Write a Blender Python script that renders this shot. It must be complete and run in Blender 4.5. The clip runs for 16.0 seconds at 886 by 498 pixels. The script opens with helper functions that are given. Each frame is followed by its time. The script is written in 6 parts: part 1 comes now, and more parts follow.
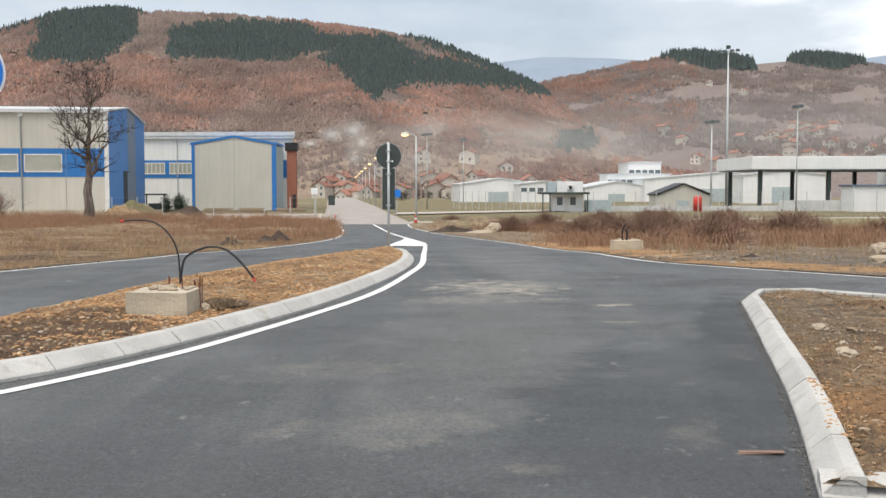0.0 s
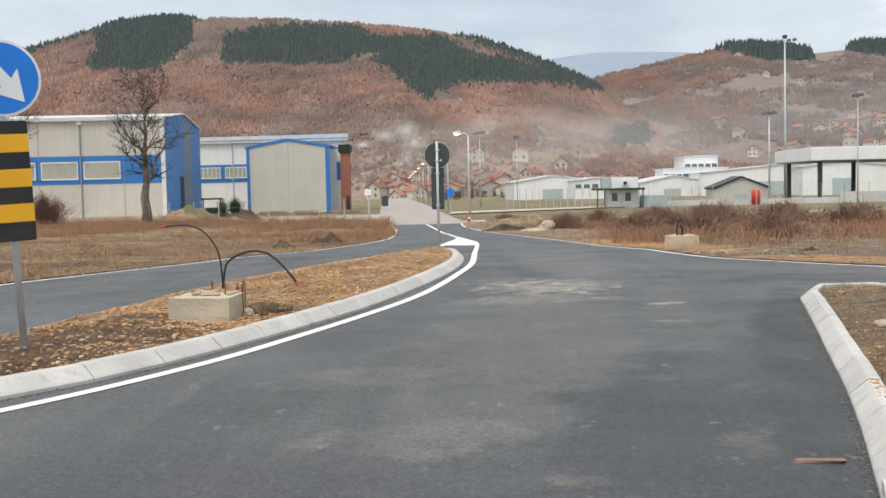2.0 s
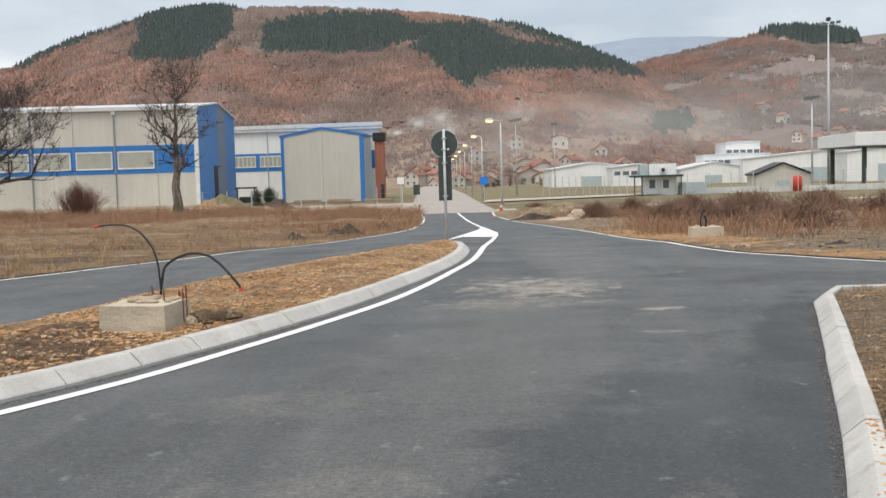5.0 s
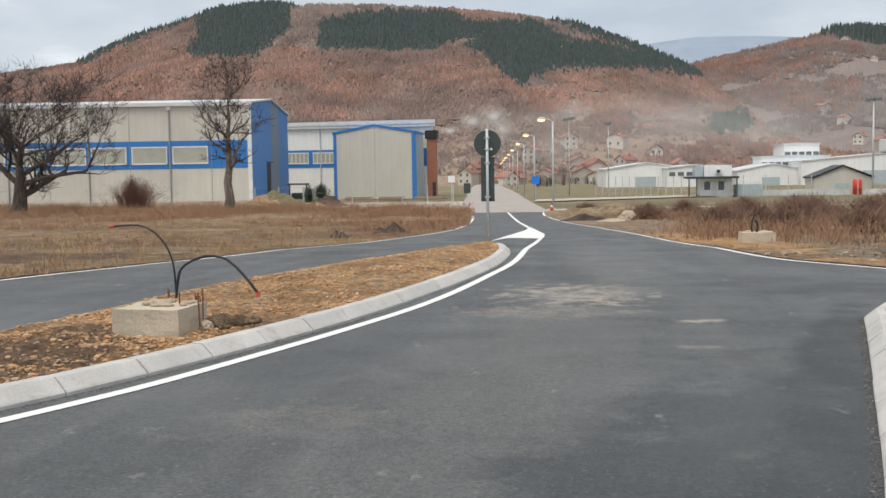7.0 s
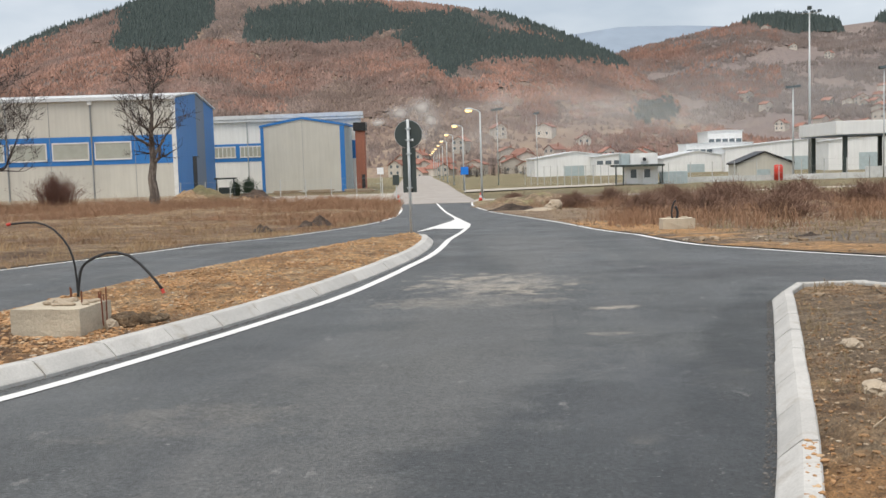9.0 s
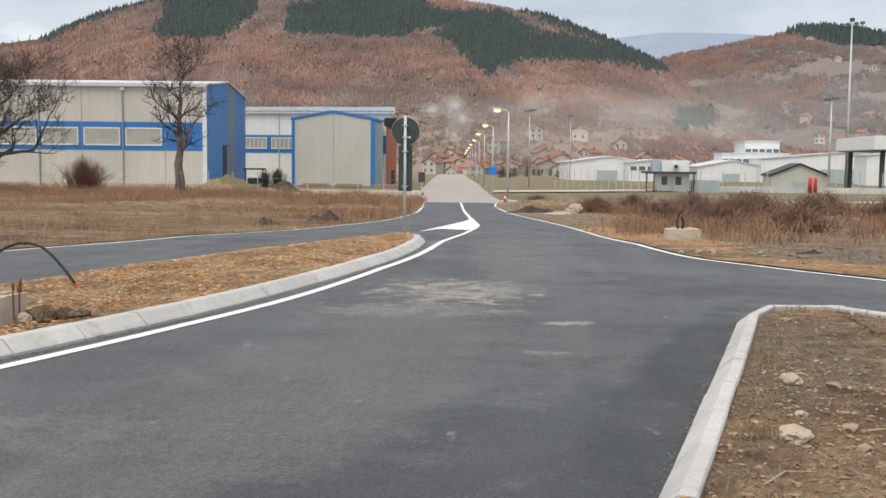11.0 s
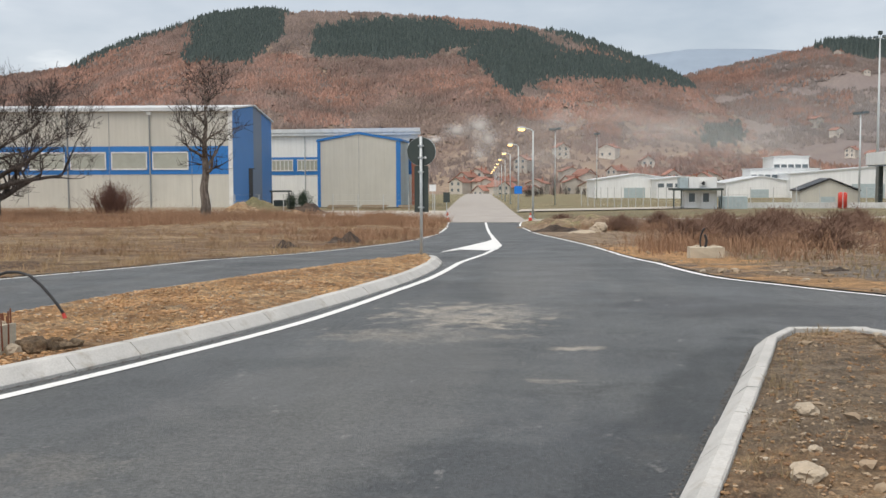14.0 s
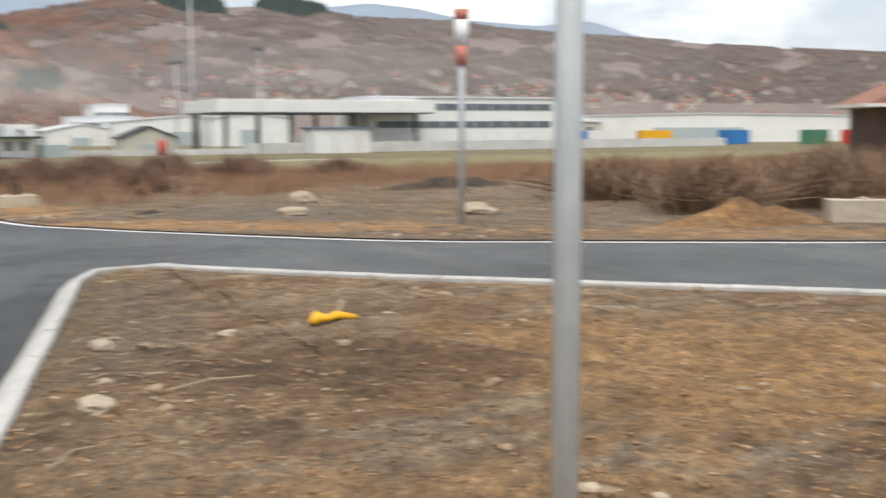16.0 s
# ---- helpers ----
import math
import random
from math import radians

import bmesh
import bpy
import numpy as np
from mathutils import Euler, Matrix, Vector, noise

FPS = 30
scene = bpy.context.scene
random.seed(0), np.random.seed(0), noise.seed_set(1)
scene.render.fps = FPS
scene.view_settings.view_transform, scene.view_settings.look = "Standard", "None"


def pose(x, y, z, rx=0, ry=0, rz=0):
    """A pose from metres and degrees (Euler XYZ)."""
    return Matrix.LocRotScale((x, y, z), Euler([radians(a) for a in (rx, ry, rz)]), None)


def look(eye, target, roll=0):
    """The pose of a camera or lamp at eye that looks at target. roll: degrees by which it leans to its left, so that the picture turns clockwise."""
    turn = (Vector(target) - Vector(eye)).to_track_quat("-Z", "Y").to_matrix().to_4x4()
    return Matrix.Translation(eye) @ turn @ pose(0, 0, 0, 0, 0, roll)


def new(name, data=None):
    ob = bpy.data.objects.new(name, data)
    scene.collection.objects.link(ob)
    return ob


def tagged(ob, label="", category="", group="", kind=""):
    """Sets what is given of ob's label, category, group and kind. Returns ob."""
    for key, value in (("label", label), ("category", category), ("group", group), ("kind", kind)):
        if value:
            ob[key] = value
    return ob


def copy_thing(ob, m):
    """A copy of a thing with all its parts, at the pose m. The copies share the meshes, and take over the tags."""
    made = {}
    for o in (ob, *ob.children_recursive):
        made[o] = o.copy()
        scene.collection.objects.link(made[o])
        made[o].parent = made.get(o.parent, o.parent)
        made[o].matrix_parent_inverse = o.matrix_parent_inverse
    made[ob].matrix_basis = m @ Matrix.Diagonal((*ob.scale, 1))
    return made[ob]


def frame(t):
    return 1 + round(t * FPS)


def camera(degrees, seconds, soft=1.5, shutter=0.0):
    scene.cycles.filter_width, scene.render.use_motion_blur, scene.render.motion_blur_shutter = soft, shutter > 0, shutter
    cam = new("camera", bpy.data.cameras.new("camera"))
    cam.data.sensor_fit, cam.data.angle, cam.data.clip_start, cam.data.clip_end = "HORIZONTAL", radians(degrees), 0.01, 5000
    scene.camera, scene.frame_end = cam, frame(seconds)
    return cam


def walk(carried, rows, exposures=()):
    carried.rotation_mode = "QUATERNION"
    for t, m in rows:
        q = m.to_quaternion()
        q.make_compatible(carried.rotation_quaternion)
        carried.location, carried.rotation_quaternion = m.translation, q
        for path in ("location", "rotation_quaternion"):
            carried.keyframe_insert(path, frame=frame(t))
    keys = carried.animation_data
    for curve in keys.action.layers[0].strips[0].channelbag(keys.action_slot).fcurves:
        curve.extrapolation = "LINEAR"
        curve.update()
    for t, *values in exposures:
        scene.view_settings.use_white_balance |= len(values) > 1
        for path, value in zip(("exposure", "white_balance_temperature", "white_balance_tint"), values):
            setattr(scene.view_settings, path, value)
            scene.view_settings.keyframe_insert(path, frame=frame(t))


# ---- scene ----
cam = camera(45.88, 16.0, 1.5, 0.25)
PATH = [
    (0, pose(0.000, -0.000, 1.454, 86.57, 0.06, 0.00)),
    (0.5, pose(0.014, 0.026, 1.452, 86.53, 1.60, -0.11)),
    (1, pose(-0.034, 0.028, 1.449, 86.13, 2.41, 0.48)),
    (1.5, pose(-0.053, 0.095, 1.442, 85.85, 2.10, 1.60)),
    (2, pose(0.108, 0.256, 1.450, 86.55, 1.30, 2.96)),
    (2.5, pose(0.273, 0.398, 1.456, 86.05, 1.12, 4.36)),
    (3, pose(0.350, 0.681, 1.453, 85.33, 1.75, 4.49)),
    (5.5, pose(0.928, 1.677, 1.510, 85.99, 1.39, 5.74)),
    (6, pose(1.017, 1.871, 1.527, 85.69, 0.04, 8.47)),
    (6.5, pose(0.991, 1.932, 1.530, 85.56, 0.88, 9.01)),
    (7, pose(0.996, 1.961, 1.530, 85.88, 0.88, 8.10)),
    (7.5, pose(1.004, 1.961, 1.513, 86.17, -0.21, 6.57)),
    (8, pose(1.010, 1.973, 1.512, 85.45, 0.63, 4.95)),
    (8.5, pose(1.050, 2.001, 1.511, 85.34, 2.01, 4.09)),
    (11, pose(1.976, 2.758, 1.523, 85.27, -0.57, 6.29)),
    (11.5, pose(2.034, 2.952, 1.517, 85.32, -0.08, 6.42)),
    (12, pose(2.094, 3.075, 1.528, 86.10, 0.29, 6.01)),
    (12.5, pose(2.158, 3.109, 1.534, 85.88, 0.08, 6.11)),
    (13, pose(2.175, 3.106, 1.539, 85.95, -0.23, 6.37)),
    (13.5, pose(2.165, 3.111, 1.539, 86.08, -0.15, 7.57)),
    (14, pose(2.165, 3.127, 1.532, 86.35, 0.22, 7.78)),
    (14.5, pose(2.176, 3.134, 1.523, 86.31, 0.02, 7.05)),
    (15, pose(2.154, 2.915, 1.543, 85.84, 0.51, 3.76)),
    (15.3, pose(2.202, 3.040, 1.490, 85.33, 0.49, -1.56)),
    (15.5, pose(2.239, 3.042, 1.495, 84.84, 0.51, -6.74)),
    (15.7, pose(2.286, 3.027, 1.479, 84.42, 0.64, -13.88)),
    (16, pose(2.400, 3.120, 1.457, 83.40, 0.24, -27.94)),
]
walk(cam, PATH, [(0, 1.2), (3, 1.18), (5.5, 1.08), (7, 1.04), (8.5, 1.1), (12.5, 1.1), (14.5, 1.01), (15.3, 1.12), (16, 1.22)])

# ---- world and sun: an overcast winter evening ----
world = bpy.data.worlds.new("overcast_sky")
scene.world = world
world.use_nodes = True
wn, wl = world.node_tree.nodes, world.node_tree.links
wn.clear()
w_out = wn.new("ShaderNodeOutputWorld")
w_bg = wn.new("ShaderNodeBackground")
w_sky = wn.new("ShaderNodeTexSky")
w_sky.sky_type, w_sky.sun_disc = "NISHITA", False
w_sky.sun_elevation, w_sky.sun_rotation = radians(68), radians(-158)
w_sky.air_density, w_sky.dust_density = 1.0, 2.0
w_co = wn.new("ShaderNodeTexCoord")
w_map = wn.new("ShaderNodeMapping")
w_map.inputs["Scale"].default_value = (2.2, 2.2, 7.0)
w_map.inputs["Location"].default_value = (0.35, 0.1, 0.45)
w_noise = wn.new("ShaderNodeTexNoise")
w_noise.inputs["Scale"].default_value, w_noise.inputs["Detail"].default_value = 1.3, 6.0
w_ramp = wn.new("ShaderNodeValToRGB")
w_ramp.color_ramp.elements[0].position, w_ramp.color_ramp.elements[0].color = 0.36, (2.3, 2.6, 2.95, 1)
w_ramp.color_ramp.elements[1].position, w_ramp.color_ramp.elements[1].color = 0.66, (7.0, 6.9, 6.7, 1)
w_mid = w_ramp.color_ramp.elements.new(0.52)
w_mid.color = (3.3, 3.5, 3.75, 1)
w_mix = wn.new("ShaderNodeMix")
w_mix.data_type = "RGBA"
w_mix.inputs[0].default_value = 0.86
w_bg.inputs["Strength"].default_value = 0.1
wl.new(w_co.outputs["Generated"], w_map.inputs["Vector"])
wl.new(w_map.outputs[0], w_noise.inputs["Vector"])
wl.new(w_noise.outputs["Fac"], w_ramp.inputs[0])
wl.new(w_sky.outputs[0], w_mix.inputs[6])
wl.new(w_ramp.outputs[0], w_mix.inputs[7])
wl.new(w_mix.outputs[2], w_bg.inputs["Color"])
wl.new(w_bg.outputs[0], w_out.inputs["Surface"])

sun = new("sun", bpy.data.lights.new("sun", "SUN"))
sun.data.energy, sun.data.angle, sun.data.color = 1.3, radians(40), (1.0, 0.92, 0.82)
sun.matrix_world = look((-8, -10, 52), (0, 10, 0))


# ---- materials ----
class Shader:
    """A node material that mixes colours by noise over the place's own metres."""

    def __init__(self, name, rough=0.85, metal=0.0):
        self.mat = bpy.data.materials.new(name)
        self.mat.use_nodes = True
        self.n, self.l = self.mat.node_tree.nodes, self.mat.node_tree.links
        self.bsdf = self.n["Principled BSDF"]
        self.bsdf.inputs["Roughness"].default_value = rough
        self.bsdf.inputs["Metallic"].default_value = metal
        self.pos = self.n.new("ShaderNodeNewGeometry").outputs["Position"]
        self.col = None

    def stretched(self, sx, sy, sz):
        m = self.n.new("ShaderNodeMapping")
        m.inputs["Scale"].default_value = (sx, sy, sz)
        self.l.new(self.pos, m.inputs["Vector"])
        return m.outputs[0]

    def noise(self, scale, detail=4.0, lo=0.4, hi=0.6, vec=None, rough=0.55):
        t = self.n.new("ShaderNodeTexNoise")
        t.inputs["Scale"].default_value, t.inputs["Detail"].default_value = scale, detail
        t.inputs["Roughness"].default_value = rough
        self.l.new(vec or self.pos, t.inputs["Vector"])
        return self.ramp(t.outputs["Fac"], lo, hi)

    def ramp(self, value, lo, hi):
        r = self.n.new("ShaderNodeMapRange")
        r.inputs["From Min"].default_value, r.inputs["From Max"].default_value = lo, hi
        self.l.new(value, r.inputs["Value"])
        return r.outputs[0]

    def math(self, op, a, b):
        m = self.n.new("ShaderNodeMath")
        m.operation = op
        for i, v in enumerate((a, b)):
            if isinstance(v, (int, float)):
                m.inputs[i].default_value = v
            else:
                self.l.new(v, m.inputs[i])
        return m.outputs[0]

    def island(self):
        return self.n.new("ShaderNodeNewGeometry").outputs["Random Per Island"]

    def random(self):
        return self.n.new("ShaderNodeObjectInfo").outputs["Random"]

    def spot(self, x, y, rx, ry, turn=0.0, ragged=0.5, scale=4.0):
        """1 inside an uneven patch of the ground round (x, y), 0 outside."""
        m = self.n.new("ShaderNodeMapping")
        m.vector_type = "TEXTURE"
        m.inputs["Location"].default_value = (x, y, 0)
        m.inputs["Rotation"].default_value = (0, 0, radians(turn))
        m.inputs["Scale"].default_value = (rx, ry, 1000)
        self.l.new(self.pos, m.inputs["Vector"])
        d = self.n.new("ShaderNodeVectorMath")
        d.operation = "LENGTH"
        self.l.new(m.outputs[0], d.inputs[0])
        wob = self.noise(scale, 5.0, 0.3, 0.7, rough=0.65)
        r = self.math("ADD", d.outputs["Value"], self.math("MULTIPLY", wob, ragged))
        return self.ramp(r, 1.0 + ragged * 0.5, 0.75 + ragged * 0.4)

    def base(self, colour):
        c = self.n.new("ShaderNodeRGB")
        c.outputs[0].default_value = (*colour, 1)
        self.col = c.outputs[0]
        return self

    def over(self, colour, fac, amount=1.0):
        m = self.n.new("ShaderNodeMix")
        m.data_type = "RGBA"
        if isinstance(fac, (int, float)):
            m.inputs[0].default_value = fac * amount
        else:
            self.l.new(self.math("MULTIPLY", fac, amount), m.inputs[0])
        self.l.new(self.col, m.inputs[6])
        m.inputs[7].default_value = (*colour, 1)
        self.col = m.outputs[2]
        return self

    def value(self, fac, lo, hi):
        """Brightens or darkens the colour between two factors."""
        k = self.n.new("ShaderNodeMapRange")
        k.inputs["To Min"].default_value, k.inputs["To Max"].default_value = lo, hi
        self.l.new(fac, k.inputs["Value"])
        m = self.n.new("ShaderNodeVectorMath")
        m.operation = "SCALE"
        self.l.new(self.col, m.inputs[0])
        self.l.new(k.outputs[0], m.inputs["Scale"])
        self.col = m.outputs[0]
        return self

    def bump(self, height, strength=0.3, distance=0.02):
        b = self.n.new("ShaderNodeBump")
        b.inputs["Strength"].default_value, b.inputs["Distance"].default_value = strength, distance
        self.l.new(height, b.inputs["Height"])
        self.l.new(b.outputs[0], self.bsdf.inputs["Normal"])
        return self

    def roughness(self, fac, lo, hi):
        k = self.n.new("ShaderNodeMapRange")
        k.inputs["To Min"].default_value, k.inputs["To Max"].default_value = lo, hi
        self.l.new(fac, k.inputs["Value"])
        self.l.new(k.outputs[0], self.bsdf.inputs["Roughness"])
        return self

    def done(self):
        self.l.new(self.col, self.bsdf.inputs["Base Color"])
        return self.mat


def painted(name, colour, rough=0.5, metal=0.0, dirt=(0.25, 0.22, 0.18), amount=0.25, scale=1.5):
    s = Shader(name, rough, metal).base(colour)
    s.value(s.noise(scale, 5.0, 0.3, 0.7), 0.88, 1.06)
    s.over(dirt, s.noise(scale * 2.3, 6.0, 0.52, 0.8), amount)
    s.bump(s.noise(60, 3.0, 0.3, 0.7), 0.08, 0.003)
    return s.done()


def asphalt_material():
    s = Shader("asphalt", 0.8).base((0.079, 0.085, 0.087))
    s.value(s.noise(0.3, 5.0, 0.3, 0.7), 0.72, 1.25)
    s.over((0.135, 0.138, 0.132), s.noise(0.7, 7.0, 0.5, 0.78, s.stretched(1.0, 0.4, 1), 0.65), 0.55)
    dusty = s.noise(3.5, 7.0, 0.36, 0.56, s.stretched(1.0, 0.6, 1), 0.7)
    for x, y, rx, ry, turn, k in ((0.8, 15.3, 1.05, 1.3, 0, 0.95), (0.5, 13.5, 1.1, 0.6, 12, 0.5), (2.08, 12.8, 0.36, 0.16, 5, 1.0),
                                  (1.9, 11.15, 0.2, 0.09, 0, 0.45), (2.5, 9.08, 0.22, 0.45, -22, 0.6), (1.49, 6.05, 0.2, 0.4, -20, 0.5),
                                  (0.45, 5.3, 0.2, 0.1, 0, 0.7), (1.82, 7.68, 0.14, 0.1, 0, 0.5), (-0.4, 6.2, 0.9, 0.5, 30, 0.22), (3.1, 33.5, 0.9, 0.7, 0, 0.35), (-0.9, 8.2, 0.8, 0.5, 20, 0.2)):
        s.over((0.31, 0.28, 0.235), s.math("MULTIPLY", s.spot(x, y, rx, ry, turn, 1.2, 3.0), dusty), k)
    s.over((0.03, 0.034, 0.036), s.spot(2.72, 9.6, 0.42, 5.6, -13.5, 0.6, 2.0), 0.8)
    s.over((0.16, 0.158, 0.152), s.noise(1.0, 5.0, 0.5, 0.7, s.stretched(1.6, 0.09, 1)), 0.3)
    s.over((0.05, 0.052, 0.056), s.noise(1.0, 5.0, 0.52, 0.7, s.stretched(1.1, 0.07, 1)), 0.35)
    s.over((0.036, 0.041, 0.046), s.spot(1.7, 7.0, 1.5, 3.6, -14, 0.8, 1.2), 0.6)
    s.over((0.13, 0.128, 0.12), s.spot(0.5, 10.5, 1.1, 4.6, -6, 0.9, 0.8), 0.4)
    s.over((0.13, 0.13, 0.126), s.spot(1.3, 22.0, 1.0, 7.0, 4, 0.9, 0.6), 0.5)
    s.over((0.04, 0.042, 0.046), s.spot(4.2, 16.2, 2.6, 1.3, -40, 1.0, 1.2), 0.5)
    s.over((0.05, 0.052, 0.057), s.spot(0.3, 4.6, 3.6, 1.6, 0, 1.0, 0.8), 0.45)
    s.over((0.36, 0.35, 0.33), s.noise(4.0, 6.0, 0.63, 0.75, s.stretched(1.0, 0.55, 1), 0.65), 0.6)
    s.over((0.4, 0.39, 0.37), s.noise(13, 4.0, 0.68, 0.76, rough=0.6), 0.5)
    grain = s.noise(140, 3.0, 0.3, 0.7)
    s.value(grain, 0.6, 1.4)
    s.value(s.noise(38, 4.0, 0.3, 0.7, rough=0.75), 0.42, 1.58)
    s.value(s.noise(14, 4.0, 0.3, 0.7, rough=0.6), 0.8, 1.2)
    s.over((0.34, 0.34, 0.33), s.noise(42, 2.0, 0.66, 0.73), 0.55)
    s.roughness(s.noise(0.8, 4.0, 0.3, 0.7), 0.5, 0.74)
    s.bump(s.noise(60, 4.0, 0.3, 0.7, rough=0.7), 0.6, 0.012)
    return s.done()


def soil_material(name, a, b, c, grass=None, scale=1.0, spots=(), streaks=None):
    s = Shader(name, 0.95).base(a)
    s.over(b, s.noise(0.7 * scale, 6.0, 0.42, 0.58))
    s.over(c, s.noise(2.6 * scale, 6.0, 0.5, 0.68), 0.8)
    if grass:
        s.over(grass, s.noise(0.22, 6.0, 0.46, 0.6, s.stretched(0.6, 1.6, 1)), 0.9)
    if streaks:
        s.over(streaks, s.noise(1.4, 6.0, 0.5, 0.62, s.stretched(0.45, 2.0, 1), 0.65), 0.75)
    for x, y, rx, ry, turn, colour in spots:
        s.over(colour, s.spot(x, y, rx, ry, turn, 0.9, 1.3), 0.85)
    s.value(s.noise(2.2, 5.0, 0.3, 0.7, rough=0.65), 0.65, 1.3)
    s.value(s.noise(8, 5.0, 0.3, 0.7, rough=0.65), 0.5, 1.45)
    fine = s.noise(30, 6.0, 0.3, 0.7, rough=0.75)
    s.value(fine, 0.4, 1.6)
    s.value(s.noise(110, 3.0, 0.3, 0.7), 0.75, 1.25)
    s.bump(fine, 0.9, 0.05)
    return s.done()


M_ASPHALT = asphalt_material()
M_ISLAND = soil_material("reddish_soil", (0.56, 0.335, 0.155), (0.37, 0.205, 0.092), (0.62, 0.44, 0.25), spots=((-3.9, 9.0, 1.5, 2.4, -20, (0.14, 0.08, 0.045)), (-4.6, 6.0, 2.0, 2.0, 0, (0.15, 0.085, 0.05)), (-2.9, 10.4, 0.7, 0.4, -60, (0.17, 0.095, 0.05))))
M_VERGE = soil_material("brown_stony_soil", (0.33, 0.2, 0.1), (0.4, 0.275, 0.16), (0.2, 0.112, 0.055), streaks=(0.46, 0.37, 0.26), spots=((6.8, 7.4, 2.6, 1.9, -40, (0.52, 0.3, 0.125)), (3.9, 5.9, 1.9, 1.0, -10, (0.52, 0.31, 0.14)), (2.6, 6.1, 0.35, 0.8, -15, (0.45, 0.25, 0.11)), (4.6, 8.6, 1.5, 0.8, -30, (0.19, 0.11, 0.055)), (3.7, 11.0, 0.9, 2.2, -14, (0.24, 0.18, 0.12))))
M_WASTE = soil_material("waste_ground_soil", (0.27, 0.185, 0.115), (0.34, 0.25, 0.165), (0.17, 0.125, 0.09), spots=((60, 95, 75, 42, 0, (0.27, 0.25, 0.125)), (8.2, 21.5, 3.2, 2.2, -40, (0.24, 0.2, 0.16)), (3.9, 31, 1.7, 9, 8, (0.56, 0.31, 0.125)), (7.2, 18.8, 4.4, 1.0, -42, (0.54, 0.31, 0.135)), (13, 13.6, 4.5, 0.8, -33, (0.48, 0.28, 0.13))))
M_FIELD = soil_material("dry_field", (0.36, 0.25, 0.14), (0.22, 0.14, 0.08), (0.38, 0.28, 0.16), (0.19, 0.115, 0.065), spots=((-10.5, 22, 3.5, 1.6, 20, (0.13, 0.075, 0.04)), (-14, 30, 6, 1.6, 8, (0.15, 0.085, 0.045)), (-9.5, 38, 2.6, 2.0, 0, (0.2, 0.12, 0.07)), (-20, 52, 9, 3, 5, (0.17, 0.1, 0.055)), (-34, 97, 40, 6, -8, (0.16, 0.09, 0.06))))
M_GROUND = soil_material("winter_grassland", (0.25, 0.2, 0.11), (0.2, 0.155, 0.09), (0.23, 0.21, 0.12), (0.17, 0.16, 0.08), 0.1)


def kerb_material():
    s = Shader("kerb_concrete", 0.85).base((0.5, 0.49, 0.465))
    s.value(s.random(), 0.9, 1.05)
    s.value(s.noise(2.2, 5.0, 0.3, 0.7), 0.85, 1.08)
    s.over((0.27, 0.22, 0.16), s.noise(6, 6.0, 0.56, 0.8), 0.7)
    s.over((0.12, 0.11, 0.1), s.noise(30, 4.0, 0.66, 0.76), 0.5)
    fine = s.noise(60, 5.0, 0.3, 0.7)
    s.value(fine, 0.88, 1.08)
    s.bump(fine, 0.25, 0.008)
    return s.done()


def line_material():
    s = Shader("road_paint", 0.6).base((0.74, 0.74, 0.72))
    s.over((0.3, 0.3, 0.29), s.noise(7, 6.0, 0.55, 0.85), 0.5)
    s.over((0.12, 0.12, 0.12), s.noise(50, 3.0, 0.66, 0.75), 0.6)
    s.bump(s.noise(120, 3.0, 0.3, 0.7), 0.3, 0.004)
    return s.done()


def concrete_material(name, colour, joint=0.0):
    s = Shader(name, 0.9).base(colour)
    s.value(s.noise(0.5, 5.0, 0.3, 0.7), 0.82, 1.12)
    s.over((0.25, 0.22, 0.18), s.noise(3.0, 6.0, 0.55, 0.8), 0.45)
    fine = s.noise(45, 5.0, 0.3, 0.7)
    s.value(fine, 0.88, 1.1)
    s.bump(fine, 0.3, 0.01)
    return s.done()


def cladding_material(name, colour):
    """Ribbed sheet metal: upright ribs every quarter of a metre in x + y."""
    s = Shader(name, 0.5).base(colour)
    s.value(s.noise(0.25, 4.0, 0.3, 0.7), 0.94, 1.04)
    s.value(s.noise(1.2, 5.0, 0.3, 0.7, s.stretched(3, 3, 0.15)), 0.93, 1.03)
    s.over((0.3, 0.26, 0.2), s.noise(2.5, 6.0, 0.6, 0.85, s.stretched(2, 2, 0.4)), 0.25)
    w = s.n.new("ShaderNodeTexWave")
    w.inputs["Scale"].default_value = 0.9
    w.bands_direction = "DIAGONAL"
    s.l.new(s.stretched(1, 1, 0), w.inputs["Vector"])
    s.bump(w.outputs["Fac"], 0.07, 0.03)
    return s.done()


M_KERB = kerb_material()
M_LINE = line_material()
M_CONCRETE = concrete_material("cast_concrete", (0.5, 0.44, 0.34))
M_CONC_ROAD = concrete_material("concrete_road", (0.35, 0.32, 0.29))
M_APRON = concrete_material("concrete_apron", (0.42, 0.38, 0.32))
M_CREAM = cladding_material("cream_cladding", (0.57, 0.55, 0.485))
M_WHITE = cladding_material("white_cladding", (0.8, 0.81, 0.8))
M_BLUE = cladding_material("blue_cladding", (0.03, 0.185, 0.5))
M_BLUE_DK = cladding_material("blue_grey_cladding", (0.14, 0.19, 0.27))
M_ROOF_METAL = painted("pale_roof_sheet", (0.6, 0.62, 0.63), 0.45, 0.0)
M_TRIM = painted("white_trim", (0.72, 0.72, 0.7), 0.5)
M_GALV = painted("galvanised_steel", (0.5, 0.535, 0.545), 0.5, 0.25, amount=0.15, scale=6)
M_NEW_GALV = painted("new_galvanised_steel", (0.66, 0.7, 0.71), 0.5, 0.1, amount=0.1, scale=6)
